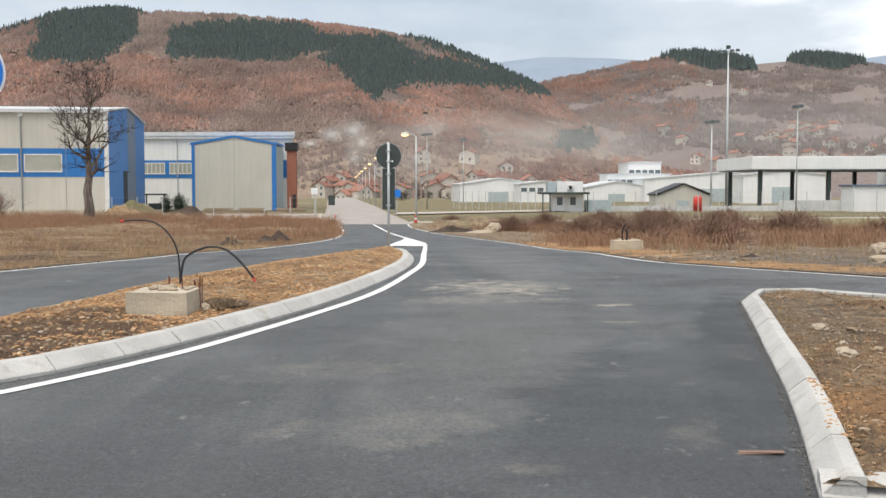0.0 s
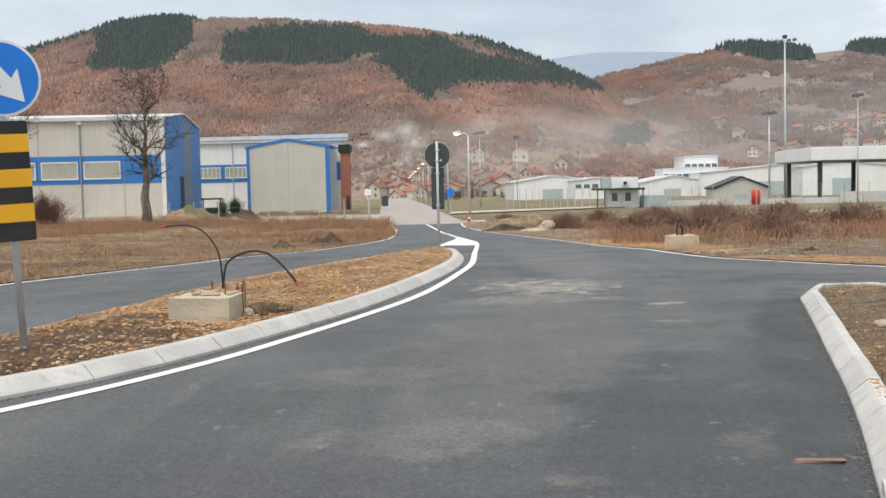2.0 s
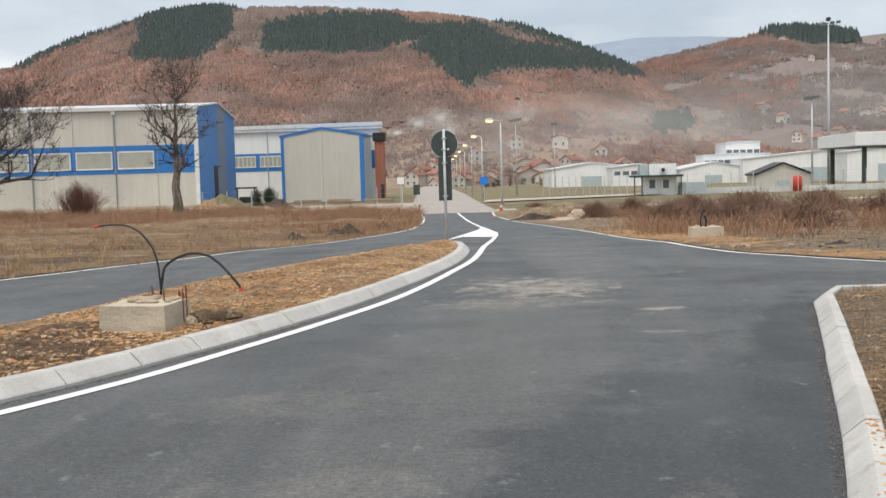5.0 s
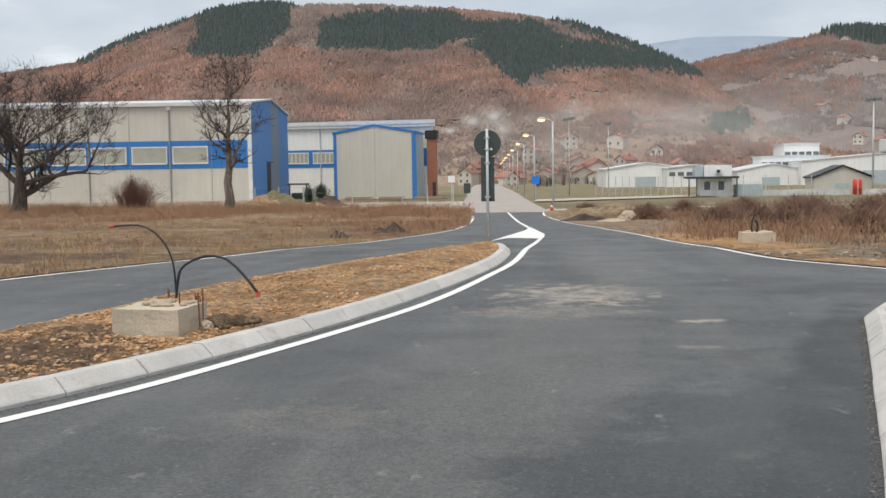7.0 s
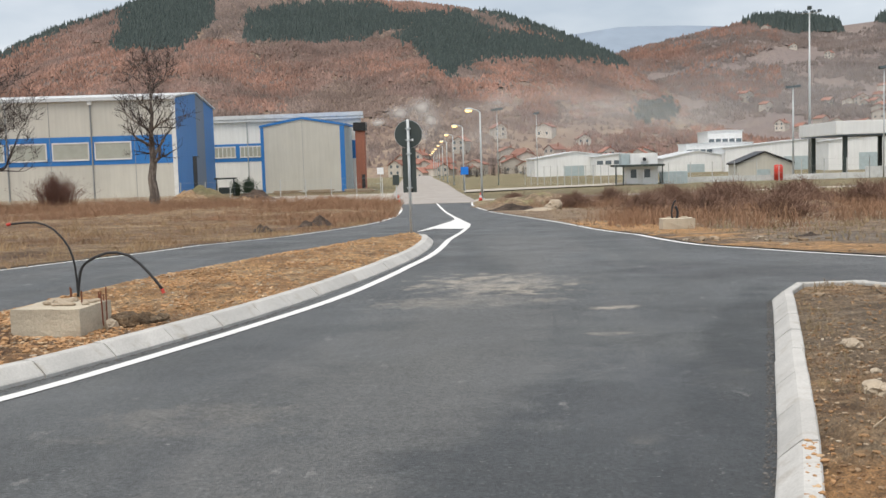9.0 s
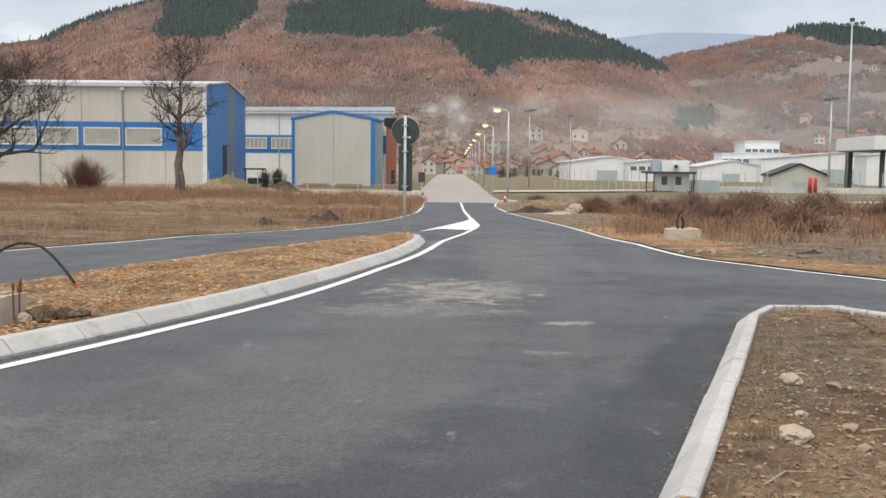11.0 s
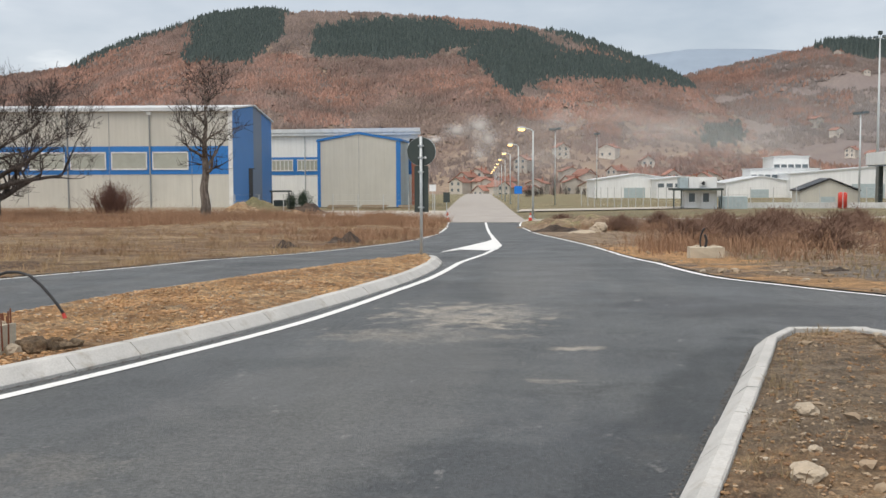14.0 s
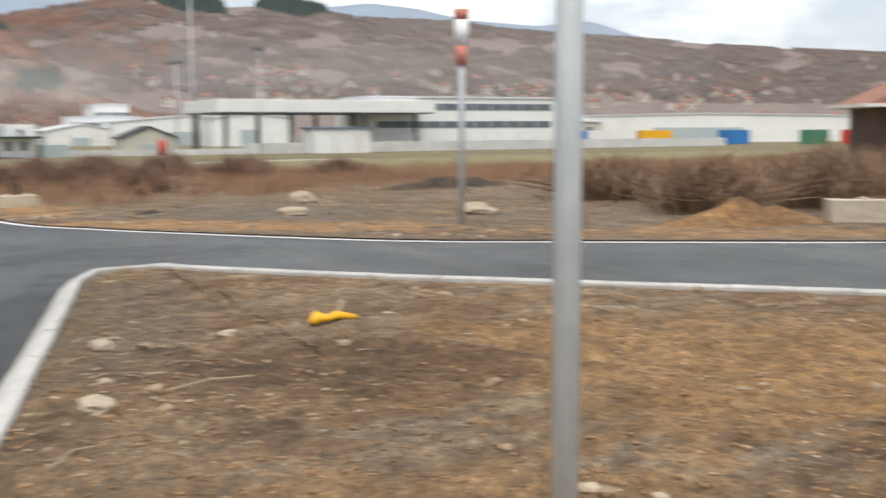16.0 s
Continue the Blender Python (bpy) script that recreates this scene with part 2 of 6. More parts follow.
M_DARK = painted("dark_opening", (0.025, 0.026, 0.028), 0.7)
M_SIGN_BACK = painted("dark_sign_back", (0.05, 0.066, 0.062), 0.5, 0.2, amount=0.1)
M_SIGN_BLUE = painted("sign_blue", (0.008, 0.2, 0.72), 0.4, amount=0.04)
M_SIGN_WHITE = painted("sign_white", (0.8, 0.81, 0.82), 0.4, amount=0.05)
M_YELLOW = painted("sign_yellow", (0.82, 0.42, 0.01), 0.4, amount=0.05)
M_BLACK = painted("sign_black", (0.014, 0.014, 0.015), 0.45, amount=0.1)
M_RUBBER = painted("black_conduit", (0.016, 0.016, 0.018), 0.5, amount=0.15, scale=8)
M_RED = painted("red_plastic", (0.6, 0.05, 0.03), 0.5, amount=0.2)
M_STONE = concrete_material("pale_stone", (0.4, 0.33, 0.245))
M_BRICK = painted("red_brick", (0.33, 0.13, 0.085), 0.9, amount=0.4, scale=3)


def bark_material(name, dark, pale):
    s = Shader(name, 0.95).base(dark)
    s.over(pale, s.noise(5, 6.0, 0.45, 0.65, s.stretched(1, 1, 0.3)), 0.8)
    s.bump(s.noise(20, 5.0, 0.3, 0.7, s.stretched(1, 1, 0.25)), 0.6, 0.05)
    return s.done()


M_BARK = bark_material("grey_bark", (0.06, 0.047, 0.04), (0.13, 0.11, 0.095))
M_BARK_PALE = bark_material("peeling_pale_bark", (0.13, 0.105, 0.088), (0.33, 0.28, 0.235))


def island_material(name, a, b, c, rough=0.95, patch=None, span=1.0):
    """For masses of leaves or blades: one tint for each loose piece."""
    s = Shader(name, rough).base(a)
    r = s.island()
    s.over(b, s.ramp(r, 0.35, 0.65))
    s.over(c, s.ramp(r, 0.8, 0.9), 0.8)
    if patch:
        s.over(patch, s.noise(0.011 * span, 5.0, 0.44, 0.6), 0.85)
        s.value(s.noise(0.03 * span, 5.0, 0.3, 0.7), 0.72, 1.3)
    s.value(s.noise(0.9, 4.0, 0.3, 0.7), 0.75, 1.25)
    return s.done()


M_RUST_WOOD = island_material("rust_oak_wood", (0.25, 0.142, 0.108), (0.33, 0.195, 0.148), (0.19, 0.135, 0.115), patch=(0.2, 0.146, 0.128))
M_GREY_WOOD = island_material("grey_winter_wood", (0.182, 0.155, 0.145), (0.21, 0.176, 0.162), (0.17, 0.146, 0.138), patch=(0.2, 0.155, 0.135))
M_BARE_WOOD = island_material("bare_winter_wood", (0.2, 0.158, 0.142), (0.25, 0.192, 0.165), (0.16, 0.13, 0.12), patch=(0.21, 0.155, 0.13))
# pine green is greyed, so its colour carries some distance haze
M_HAZED_PINE = island_material("pine_wood", (0.062, 0.084, 0.08), (0.08, 0.105, 0.098), (0.05, 0.07, 0.068))
M_WEED = island_material("dry_weeds", (0.27, 0.155, 0.095), (0.33, 0.205, 0.125), (0.2, 0.115, 0.075))
M_CLOD_R = island_material("reddish_clods", (0.43, 0.25, 0.12), (0.31, 0.175, 0.083), (0.55, 0.4, 0.25))
M_STRAW_DULL = island_material("dull_dry_grass", (0.32, 0.24, 0.145), (0.26, 0.185, 0.11), (0.3, 0.25, 0.14))
M_STRAW = island_material("dry_grass", (0.4, 0.29, 0.17), (0.33, 0.225, 0.125), (0.26, 0.165, 0.1), patch=(0.24, 0.145, 0.088), span=20)


# ---- building helpers ----
def mesh_of(name, verts, faces, material, smooth=False):
    me = bpy.data.meshes.new(name)
    me.from_pydata([tuple(v) for v in verts], [], faces)
    me.materials.append(material)
    if smooth:
        me.polygons.foreach_set("use_smooth", [True] * len(me.polygons))
    me.update()
    return me


def part(name, bm, material, parent=None, label="", smooth=False):
    """Links a bmesh as one mesh object under a thing or under a part."""
    bmesh.ops.recalc_face_normals(bm, faces=bm.faces)
    me = bpy.data.meshes.new(name)
    bm.to_mesh(me)
    bm.free()
    me.materials.append(material)
    if smooth:
        me.polygons.foreach_set("use_smooth", [True] * len(me.polygons))
    ob = new(name, me)
    if parent is not None:
        ob.parent = parent
    if label:
        tagged(ob, label)
    return ob


def thing(name, x, y, z, label, category, group="", kind="", turn=0.0, size=1.0):
    ob = new(name)
    ob.empty_display_size = 0.2
    ob.matrix_basis = pose(x, y, z, 0, 0, turn) @ Matrix.Scale(size, 4)
    return tagged(ob, label, category, group, kind)


def box(x0, x1, y0, y1, z0, z1, bevel=0.0, bm=None):
    made = bm or bmesh.new()
    vs = bmesh.ops.create_cube(made, size=1.0, matrix=Matrix.LocRotScale(((x0 + x1) / 2, (y0 + y1) / 2, (z0 + z1) / 2), None, (x1 - x0, y1 - y0, z1 - z0)))["verts"]
    if bevel:
        es = list({e for v in vs for e in v.link_edges})
        bmesh.ops.bevel(made, geom=es, offset=bevel, segments=2, affect="EDGES")
    return made


def tube(points, radii, sides=8, bm=None, cap=True):
    """A round rod through the points, with a radius at each."""
    made = bm or bmesh.new()
    pts = [Vector(q) for q in points]
    rings = []
    for i, q in enumerate(pts):
        way = (pts[min(i + 1, len(pts) - 1)] - pts[max(i - 1, 0)]).normalized()
        side = way.cross(Vector((0.31, 0.95, 0.05))).normalized() if abs(way.y) < 0.9 else way.cross(Vector((1, 0, 0))).normalized()
        up = side.cross(way)
        r = radii[i] if isinstance(radii, (list, tuple)) else radii
        rings.append([made.verts.new(q + (side * math.cos(a) + up * math.sin(a)) * r) for a in (2 * math.pi * k / sides for k in range(sides))])
    for a, b in zip(rings, rings[1:]):
        for k in range(sides):
            made.faces.new((a[k], a[(k + 1) % sides], b[(k + 1) % sides], b[k]))
    if cap:
        made.faces.new(rings[0][::-1])
        made.faces.new(rings[-1])
    return made


def prism(outline, y0, y1, bm=None):
    """An upright outline of (x, z), drawn out from y0 to y1."""
    made = bm or bmesh.new()
    a = [made.verts.new((x, y0, z)) for x, z in outline]
    b = [made.verts.new((x, y1, z)) for x, z in outline]
    made.faces.new(a)
    made.faces.new(b[::-1])
    for i in range(len(a)):
        j = (i + 1) % len(a)
        made.faces.new((a[i], b[i], b[j], a[j]))
    return made


def ground_z(y):
    """The lie of the land: level at the junction, then falling gently away."""
    return float(np.interp(y, (-400, 12, 18, 25, 31, 44, 59.5, 86, 100, 170, 430, 580, 6000), (0, 0, -0.04, -0.16, -0.4, -0.8, -1.2, -1.66, -1.68, -1.78, -3.2, -5.0, -54)))


def smooth_line(points, step=0.4):
    """A smooth curve through a few plan points, as even steps."""
    p = np.array(points, float)
    p = np.vstack([2 * p[0] - p[1], p, 2 * p[-1] - p[-2]])
    out = []
    for i in range(1, len(p) - 2):
        n = max(2, int(np.linalg.norm(p[i + 1] - p[i]) / 0.1))
        t = np.linspace(0, 1, n, endpoint=False)[:, None]
        a, b, c, d = p[i - 1], p[i], p[i + 1], p[i + 2]
        out.append(0.5 * (2 * b + (c - a) * t + (2 * a - 5 * b + 4 * c - d) * t**2 + (3 * b - a - 3 * c + d) * t**3))
    q = np.vstack(out + [p[-2:-1]])
    s = np.concatenate([[0], np.cumsum(np.linalg.norm(np.diff(q, axis=0), axis=1))])
    n = max(2, int(round(s[-1] / step)) + 1)
    even = np.linspace(0, s[-1], n)
    return np.stack([np.interp(even, s, q[:, k]) for k in range(2)], 1)


def normals_of(line):
    d = np.gradient(line, axis=0)
    d /= np.linalg.norm(d, axis=1)[:, None]
    return np.stack([-d[:, 1], d[:, 0]], 1)


def strip(name, left, right, lift, material, cross=1, label="", kind="structure", category="", relief=0.0, wave=0.6, crown=0.0, power=1.0):
    """A sheet spanned between two lines of equal number of points, following the lie of the land."""
    n, verts, faces = len(left), [], []
    for i in range(n):
        for j in range(cross + 1):
            f = (j / cross) ** power
            x, y = left[i] * (1 - f) + right[i] * f
            edge = min(f, 1 - f, 0.25) * 4
            z = ground_z(y) + lift + crown * edge
            if relief:
                v = Vector((x * wave, y * wave, 3.7))
                z += relief * edge**0.4 * (noise.fractal(v, 0.8, 2.1, 6) * 0.75 + noise.noise(v * 6) * 0.22 + noise.noise(v * 13) * 0.2)
            verts.append((x, y, z))
    w = cross + 1
    for i in range(n - 1):
        for j in range(cross):
            faces.append((i * w + j, i * w + j + 1, (i + 1) * w + j + 1, (i + 1) * w + j))
    ob = new(name, mesh_of(name, verts, faces, material, True))
    return tagged(ob, label, category, kind=kind)


# ---- the lie of the roads, in plan ----
ISLAND_FRONT = smooth_line([(-6.2, 4.6), (-4.4, 6.4), (-3.28, 7.67), (-2.61, 9.02), (-2.09, 10.55), (-1.53, 12.55), (-1.05, 15.3), (-0.72, 18.0), (-0.6, 20.5), (-0.66, 23.2), (-0.85, 25.0), (-1.12, 25.9)], 0.78)
ISLAND_BACK = smooth_line([(-7.6, 3.2), (-5.9, 6.4), (-5.0, 9.5), (-4.72, 11.1), (-4.45, 12.9), (-4.22, 15.4), (-3.7, 17.9), (-3.05, 20.9), (-2.4, 23.6), (-1.75, 25.4), (-1.3, 26.0)], 0.78)
LEFT_EDGE = smooth_line([(-8.75, 86), (-7.9, 78), (-6.8, 69.5), (-5.6, 57), (-5.0, 48), (-4.95, 40.5), (-5.3, 34), (-5.8, 28.5), (-6.5, 23.5), (-7.3, 20.6), (-7.9, 18.4), (-9.2, 14.5), (-12, 9), (-18, 2), (-26, -5)], 0.6)
RIGHT_EDGE = smooth_line([(-2.75, 86), (-2.4, 78), (-1.75, 70), (-0.65, 60.8), (0.25, 54), (1.5, 46), (2.4, 39), (3.0, 33), (3.55, 26.8), (4.3, 21.8), (5.2, 19.8), (6.3, 18), (8.3, 15.6), (10.1, 14.3), (13.5, 12.1), (20, 8.2), (32, 0), (44, -8)], 0.6)
VERGE_KERB = smooth_line([(1.74, 4.75), (2.24, 6.6), (2.58, 8.0), (3.06, 10.1), (3.6, 12.45), (3.78, 13.2), (4.14, 13.75), (4.85, 13.8)], 0.82)
VERGE_FAR = smooth_line([(4.85, 13.8), (5.5, 13.0), (6.3, 12.1), (7.6, 10.9), (9.7, 9.0), (13, 6.2), (18, 2)], 0.5)
VERGE_NEAR = smooth_line([(1.74, 4.75), (2.1, 4.62), (3.0, 4.45), (5.0, 3.9), (8, 2.6), (12, 0.4)], 0.8)


def resample(line, n):
    s = np.linspace(0, 1, len(line))
    t = np.linspace(0, 1, n)
    return np.stack([np.interp(t, s, line[:, k]) for k in range(2)], 1)


# ---- ground, roads and fields ----
def polar_ground():
    """The land all round, one sheet to the horizon."""
    verts, faces = [], []
    radii = [0, 4, 10, 20, 35, 60, 90, 130, 190, 280, 400, 600, 900, 1400, 2200, 3400, 4800]
    seg = 96
    for r in radii:
        for k in range(seg):
            a = 2 * math.pi * k / seg
            x, y = r * math.sin(a), r * math.cos(a)
            verts.append((x, y, ground_z(y) - 0.12))
    for i in range(len(radii) - 1):
        for k in range(seg):
            a, b = i * seg + k, i * seg + (k + 1) % seg
            faces.append((a, b, b + seg, a + seg))
    return tagged(new("ground", mesh_of("ground", verts, faces, M_GROUND, True)), "flat winter grassland of the valley floor", "ground", kind="structure")


polar_ground()

road_l = np.array([(-34.0, y) for y in np.linspace(-14, 85.5, 100)])
road_r = np.array([(52.0, y) for y in np.linspace(-14, 85.5, 100)])
strip("road", road_l, road_r, 0.0, M_ASPHALT, 24, "new dark asphalt junction with dusty sand stains", category="road")

far_c = smooth_line([(-5.75, 85.4), (-8.1, 105), (-10.9, 131), (-14.6, 167), (-31, 325), (-52, 540)], 6.0)
far_n = normals_of(far_c)
far_w = np.interp(far_c[:, 1], (85, 92, 430), (3.05, 3.6, 5.0))[:, None]
strip("concrete_road", far_c + far_n * far_w, far_c - far_n * far_w, 0.012, M_CONC_ROAD, 4, "worn pale concrete road running to the village", category="road")
ap_l = np.array([(-70.0, y) for y in np.linspace(106, 122, 8)])
ap_r = np.array([(-9.0, y) for y in np.linspace(91, 122, 8)])
strip("pavement", ap_l, ap_r, 0.008, M_APRON, 12, "pale concrete apron in front of the halls", category="pavement")
cr_l = np.array([(-5.5, y) for y in np.linspace(118, 128, 6)])
cr_r = np.array([(54.0, y) for y in np.linspace(164, 173, 6)])
strip("pavement", cr_l, cr_r, 0.006, M_APRON, 12, "pale concrete side track beside the fence", category="pavement")
st_l = np.array([(-2.9, y) for y in np.linspace(87.5, 93, 6)])
st_r = np.array([(46.0, y) for y in np.linspace(103, 106.5, 6)])
strip("pavement", st_l, st_r, 0.006, M_APRON, 12, "narrow pale concrete track along the meadow", category="pavement")

n_isl = 300
ISLAND = strip("traffic_island", resample(ISLAND_FRONT, n_isl) + normals_of(resample(ISLAND_FRONT, n_isl)) * 0.2, resample(ISLAND_BACK, n_isl) - normals_of(resample(ISLAND_BACK, n_isl)) * 0.12,
      0.1, M_ISLAND, 60, "bare reddish soil filling of the splitter island", category="traffic island", relief=0.06, wave=2.0, crown=0.05)

n_f = len(LEFT_EDGE)
left_out = resample(smooth_line([(-9.6, 88), (-13, 92), (-26, 101), (-48, 110), (-80, 112), (-110, 90), (-110, 55), (-110, 30), (-100, 10), (-80, -10)], 2.0), n_f)
LEFT_FIELD = strip("field", LEFT_EDGE + normals_of(LEFT_EDGE) * 0.045, left_out, 0.03, M_FIELD, 60, "dry mown field of straw-coloured winter grass", category="field", relief=0.1, wave=0.5, crown=0.04, power=1.8)
n_g = len(RIGHT_EDGE)
right_out = resample(smooth_line([(-1.6, 87), (4, 89), (12, 92), (30, 98), (60, 104), (105, 105), (130, 80), (140, 50), (140, 20), (120, -20)], 2.0), n_g)
WASTE = strip("field", RIGHT_EDGE + normals_of(RIGHT_EDGE) * -0.05, right_out, 0.03, M_WASTE, 60, "waste ground of brown soil, rubble and weeds", category="field", relief=0.14, wave=0.5, crown=0.06, power=1.8)
n_v = 260
edge_line = np.vstack([VERGE_KERB[:-1], VERGE_FAR])
v_in = resample(edge_line, n_v) - normals_of(resample(edge_line, n_v)) * 0.2
VERGE = strip("verge", v_in, resample(VERGE_NEAR, n_v), 0.085, M_VERGE, 130, "stony brown soil verge with clods and dry roots", category="verge", relief=0.07, wave=1.8, crown=0.03)


def ribbon(line, width, lift, name, label, parent=None, shift=0.0):
    n = normals_of(line)
    a, b = line + n * (shift + width / 2), line + n * (shift - width / 2)
    verts, faces = [], []
    for (x, y), (u, v) in zip(a, b):
        verts += [(x, y, ground_z(y) + lift), (u, v, ground_z(v) + lift)]
    for i in range(len(line) - 1):
        faces.append((2 * i, 2 * i + 1, 2 * i + 3, 2 * i + 2))
    return tagged(new(name, mesh_of(name, verts, faces, M_LINE)), label, "road marking", kind="structure")


WHITE = smooth_line([(-6.4, 3.6), (-4.0, 6.1), (-3.13, 7.31), (-2.4, 8.85), (-1.95, 10.2), (-1.36, 12.33), (-0.9, 14.7), (-0.56, 18.1), (-0.42, 21), (-0.46, 25), (-0.52, 30), (-0.6, 34.5), (-0.8, 38.8), (-1.42, 44.3), (-2.1, 51), (-3.75, 66.3), (-5.75, 86)], 0.3)
ribbon(WHITE[WHITE[:, 1] < 38.2], 0.125, 0.006, "road_marking", "fresh white edge line curving round the island")
ribbon(WHITE[WHITE[:, 1] >= 38], 0.16, 0.006, "road_marking", "white centre line of the narrow road")
ribbon(LEFT_EDGE, 0.13, 0.01, "road_marking", "white edge line along the field", shift=0.12)
ribbon(RIGHT_EDGE, 0.13, 0.01, "road_marking", "white edge line along the waste ground", shift=-0.12)
tri = [(-0.50, 34.50), (-0.66, 38.60), (-1.74, 48.60), (-1.70, 43.60), (-1.90, 32.44), (-1.88, 31.94), (-1.60, 34.46), (-0.74, 33.78)]
tagged(new("road_marking", mesh_of("road_marking", [(x, y, ground_z(y) + 0.009) for x, y in tri], [tuple(range(len(tri)))], M_LINE)), "solid white arrow-shaped nose of the island marking", "road marking", kind="structure")


def kerb(line, label, side=1.0, high=0.13, wide=0.24, gap=0.006):
    """A row of kerbstones, one object for each stone, under one kerb."""
    top = thing("kerb", float(line[0][0]), float(line[0][1]), 0, label, "kerb", kind="structure")
    base = top.matrix_basis.translation
    nrm = normals_of(line) * side
    for i in range(len(line) - 1):
        hi = high * random.uniform(0.98, 1.02)
        prof = ((0.0, -0.08), (0.0, 0.025), (0.012, 0.04), (0.098, hi - 0.014), (0.118, hi), (wide - 0.01, hi), (wide, hi - 0.012), (wide, -0.08))
        d = line[i + 1] - line[i]
        u = d / np.linalg.norm(d) * gap
        push = random.uniform(-0.004, 0.004)
        bm = bmesh.new()
        rings = []
        for (x, y), (nx, ny) in ((line[i] + u, nrm[i]), ((line[i] + line[i + 1]) / 2, (nrm[i] + nrm[i + 1]) / 2), (line[i + 1] - u, nrm[i + 1])):
            tilt = random.uniform(-0.0015, 0.0015)
            rings.append([bm.verts.new((x + nx * (o + push) - base.x, y + ny * (o + push) - base.y, ground_z(y) + h + tilt)) for o, h in prof])
        for a, b in zip(rings, rings[1:]):
            for k in range(len(prof)):
                bm.faces.new((a[k], a[(k + 1) % len(prof)], b[(k + 1) % len(prof)], b[k]))
        bm.faces.new(rings[0])
        bm.faces.new(rings[-1][::-1])
        part("kerbstone", bm, M_KERB, top)
    return top


kerb(ISLAND_FRONT, "pale concrete kerbstones round the splitter island", 1.0)
kerb(ISLAND_BACK, "pale low concrete kerbstones along the island's far side", -1.0, 0.1, 0.12)
kerb(np.array([ISLAND_FRONT[-1], (-1.22, 26.02), ISLAND_BACK[-1]]), "rounded concrete kerb at the island's tip", 1.0, 0.11, 0.2)
kerb(VERGE_KERB, "pale chamfered concrete kerbstones along the verge", -1.0, 0.13, 0.2)
kerb(VERGE_FAR, "low white concrete kerb along the side road", -1.0, 0.125, 0.24)
kerb(VERGE_NEAR, "dropped concrete kerbstones at the verge's near end", 1.0, 0.1, 0.24)


# ---- hills ----
def table(u, rows):
    return np.interp(u, [a for a, b in rows], [b for a, b in rows])


SKY_NEAR = ((-0.75, 0.105), (-0.6, 0.112), (-0.51, 0.122), (-0.449, 0.146), (-0.39, 0.161), (-0.358, 0.17), (-0.326, 0.173), (-0.197, 0.168), (-0.1, 0.158), (-0.056, 0.152), (-0.013, 0.143),
            (0.036, 0.125), (0.09, 0.1), (0.111, 0.084), (0.144, 0.063), (0.17, 0.048), (0.22, 0.03), (0.3, 0.008))
SKY_RIGHT = ((0.0, 0.07), (0.063, 0.09), (0.098, 0.105), (0.17, 0.12), (0.203, 0.126), (0.241, 0.129), (0.289, 0.1215), (0.349, 0.127), (0.387, 0.123), (0.445, 0.118), (0.539, 0.119), (0.613, 0.113), (0.77, 0.111), (0.95, 0.106), (1.23, 0.106), (1.6, 0.09))
SKY_FAR = ((0.0, 0.118), (0.057, 0.1235), (0.095, 0.128), (0.154, 0.127), (0.2, 0.124), (0.3, 0.115), (0.39, 0.125), (0.445, 0.133), (0.5, 0.13), (0.558, 0.121), (0.65, 0.118), (0.72, 0.127), (0.8, 0.11), (1.0, 0.09))


class Hill:
    def __init__(self, sky, foot, ridge, u0, u1, rough):
        self.sky, self.foot, self.ridge, self.u0, self.u1, self.rough = sky, foot, ridge, u0, u1, rough

    def place(self, u, s):
        """The ground point at bearing u, a share s of the way up; past 1 it falls away behind the ridge."""
        y = self.foot + (self.ridge - self.foot) * s
        top = 1.5 + (float(table(u, self.sky)) - 0.006) * self.ridge
        low = ground_z(self.foot) - 2
        f = s**1.15 if s <= 1 else 1 - (s - 1) * 0.8
        bump = noise.fractal(Vector((u * self.ridge / 130, y / 130, self.ridge * 0.01)), 1.0, 2.0, 4) * self.rough * max(0.0, min(1, (1 - s) * 4, s * 4))
        return u * y, y, low + (top - low) * f + bump

    def build(self, name, material, label, nu=160, ns=36):
        verts, faces = [], []
        for i in range(nu + 1):
            u = self.u0 + (self.u1 - self.u0) * i / nu
            for j in range(ns + 1):
                verts.append(self.place(u, 1.25 * j / ns))
        for i in range(nu):
            for j in range(ns):
                a = i * (ns + 1) + j
                faces.append((a, a + ns + 1, a + ns + 2, a + 1))
        return tagged(new(name, mesh_of(name, verts, faces, material, True)), label, "hill", kind="structure")


def hill_material(name, a, b, c, scale, grain=0.25):
    s = Shader(name, 1.0).base(a)
    s.over(b, s.noise(0.02 * scale, 6.0, 0.42, 0.6))
    s.over(c, s.noise(0.05 * scale, 6.0, 0.52, 0.66), 0.7)
    s.value(s.noise(0.5 * scale, 4.0, 0.3, 0.7), 1 - grain, 1 + grain)
    return s.done()


M_HILL = hill_material("hill_scrub", (0.2, 0.145, 0.115), (0.27, 0.205, 0.15), (0.16, 0.12, 0.1), 1.0)
M_HILL_R = hill_material("hill_meadow", (0.19, 0.152, 0.14), (0.21, 0.17, 0.15), (0.17, 0.138, 0.13), 0.7)
# blue tones are the haze of distance, put into the base colour
M_FAR_HAZED = hill_material("hazed_mountain", (0.24, 0.295, 0.365), (0.25, 0.305, 0.375), (0.262, 0.315, 0.38), 0.03, 0.06)
near_hill = Hill(SKY_NEAR, 470, 900, -0.8, 0.3, 9)
right_hill = Hill(SKY_RIGHT, 600, 1350, 0.0, 1.6, 13)
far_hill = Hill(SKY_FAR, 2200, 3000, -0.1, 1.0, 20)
near_hill.build("hill", M_HILL, "broad wooded hill in rusty winter colours")
right_hill.build("hill", M_HILL_R, "long hillside with scattered houses and bare woods", 170)
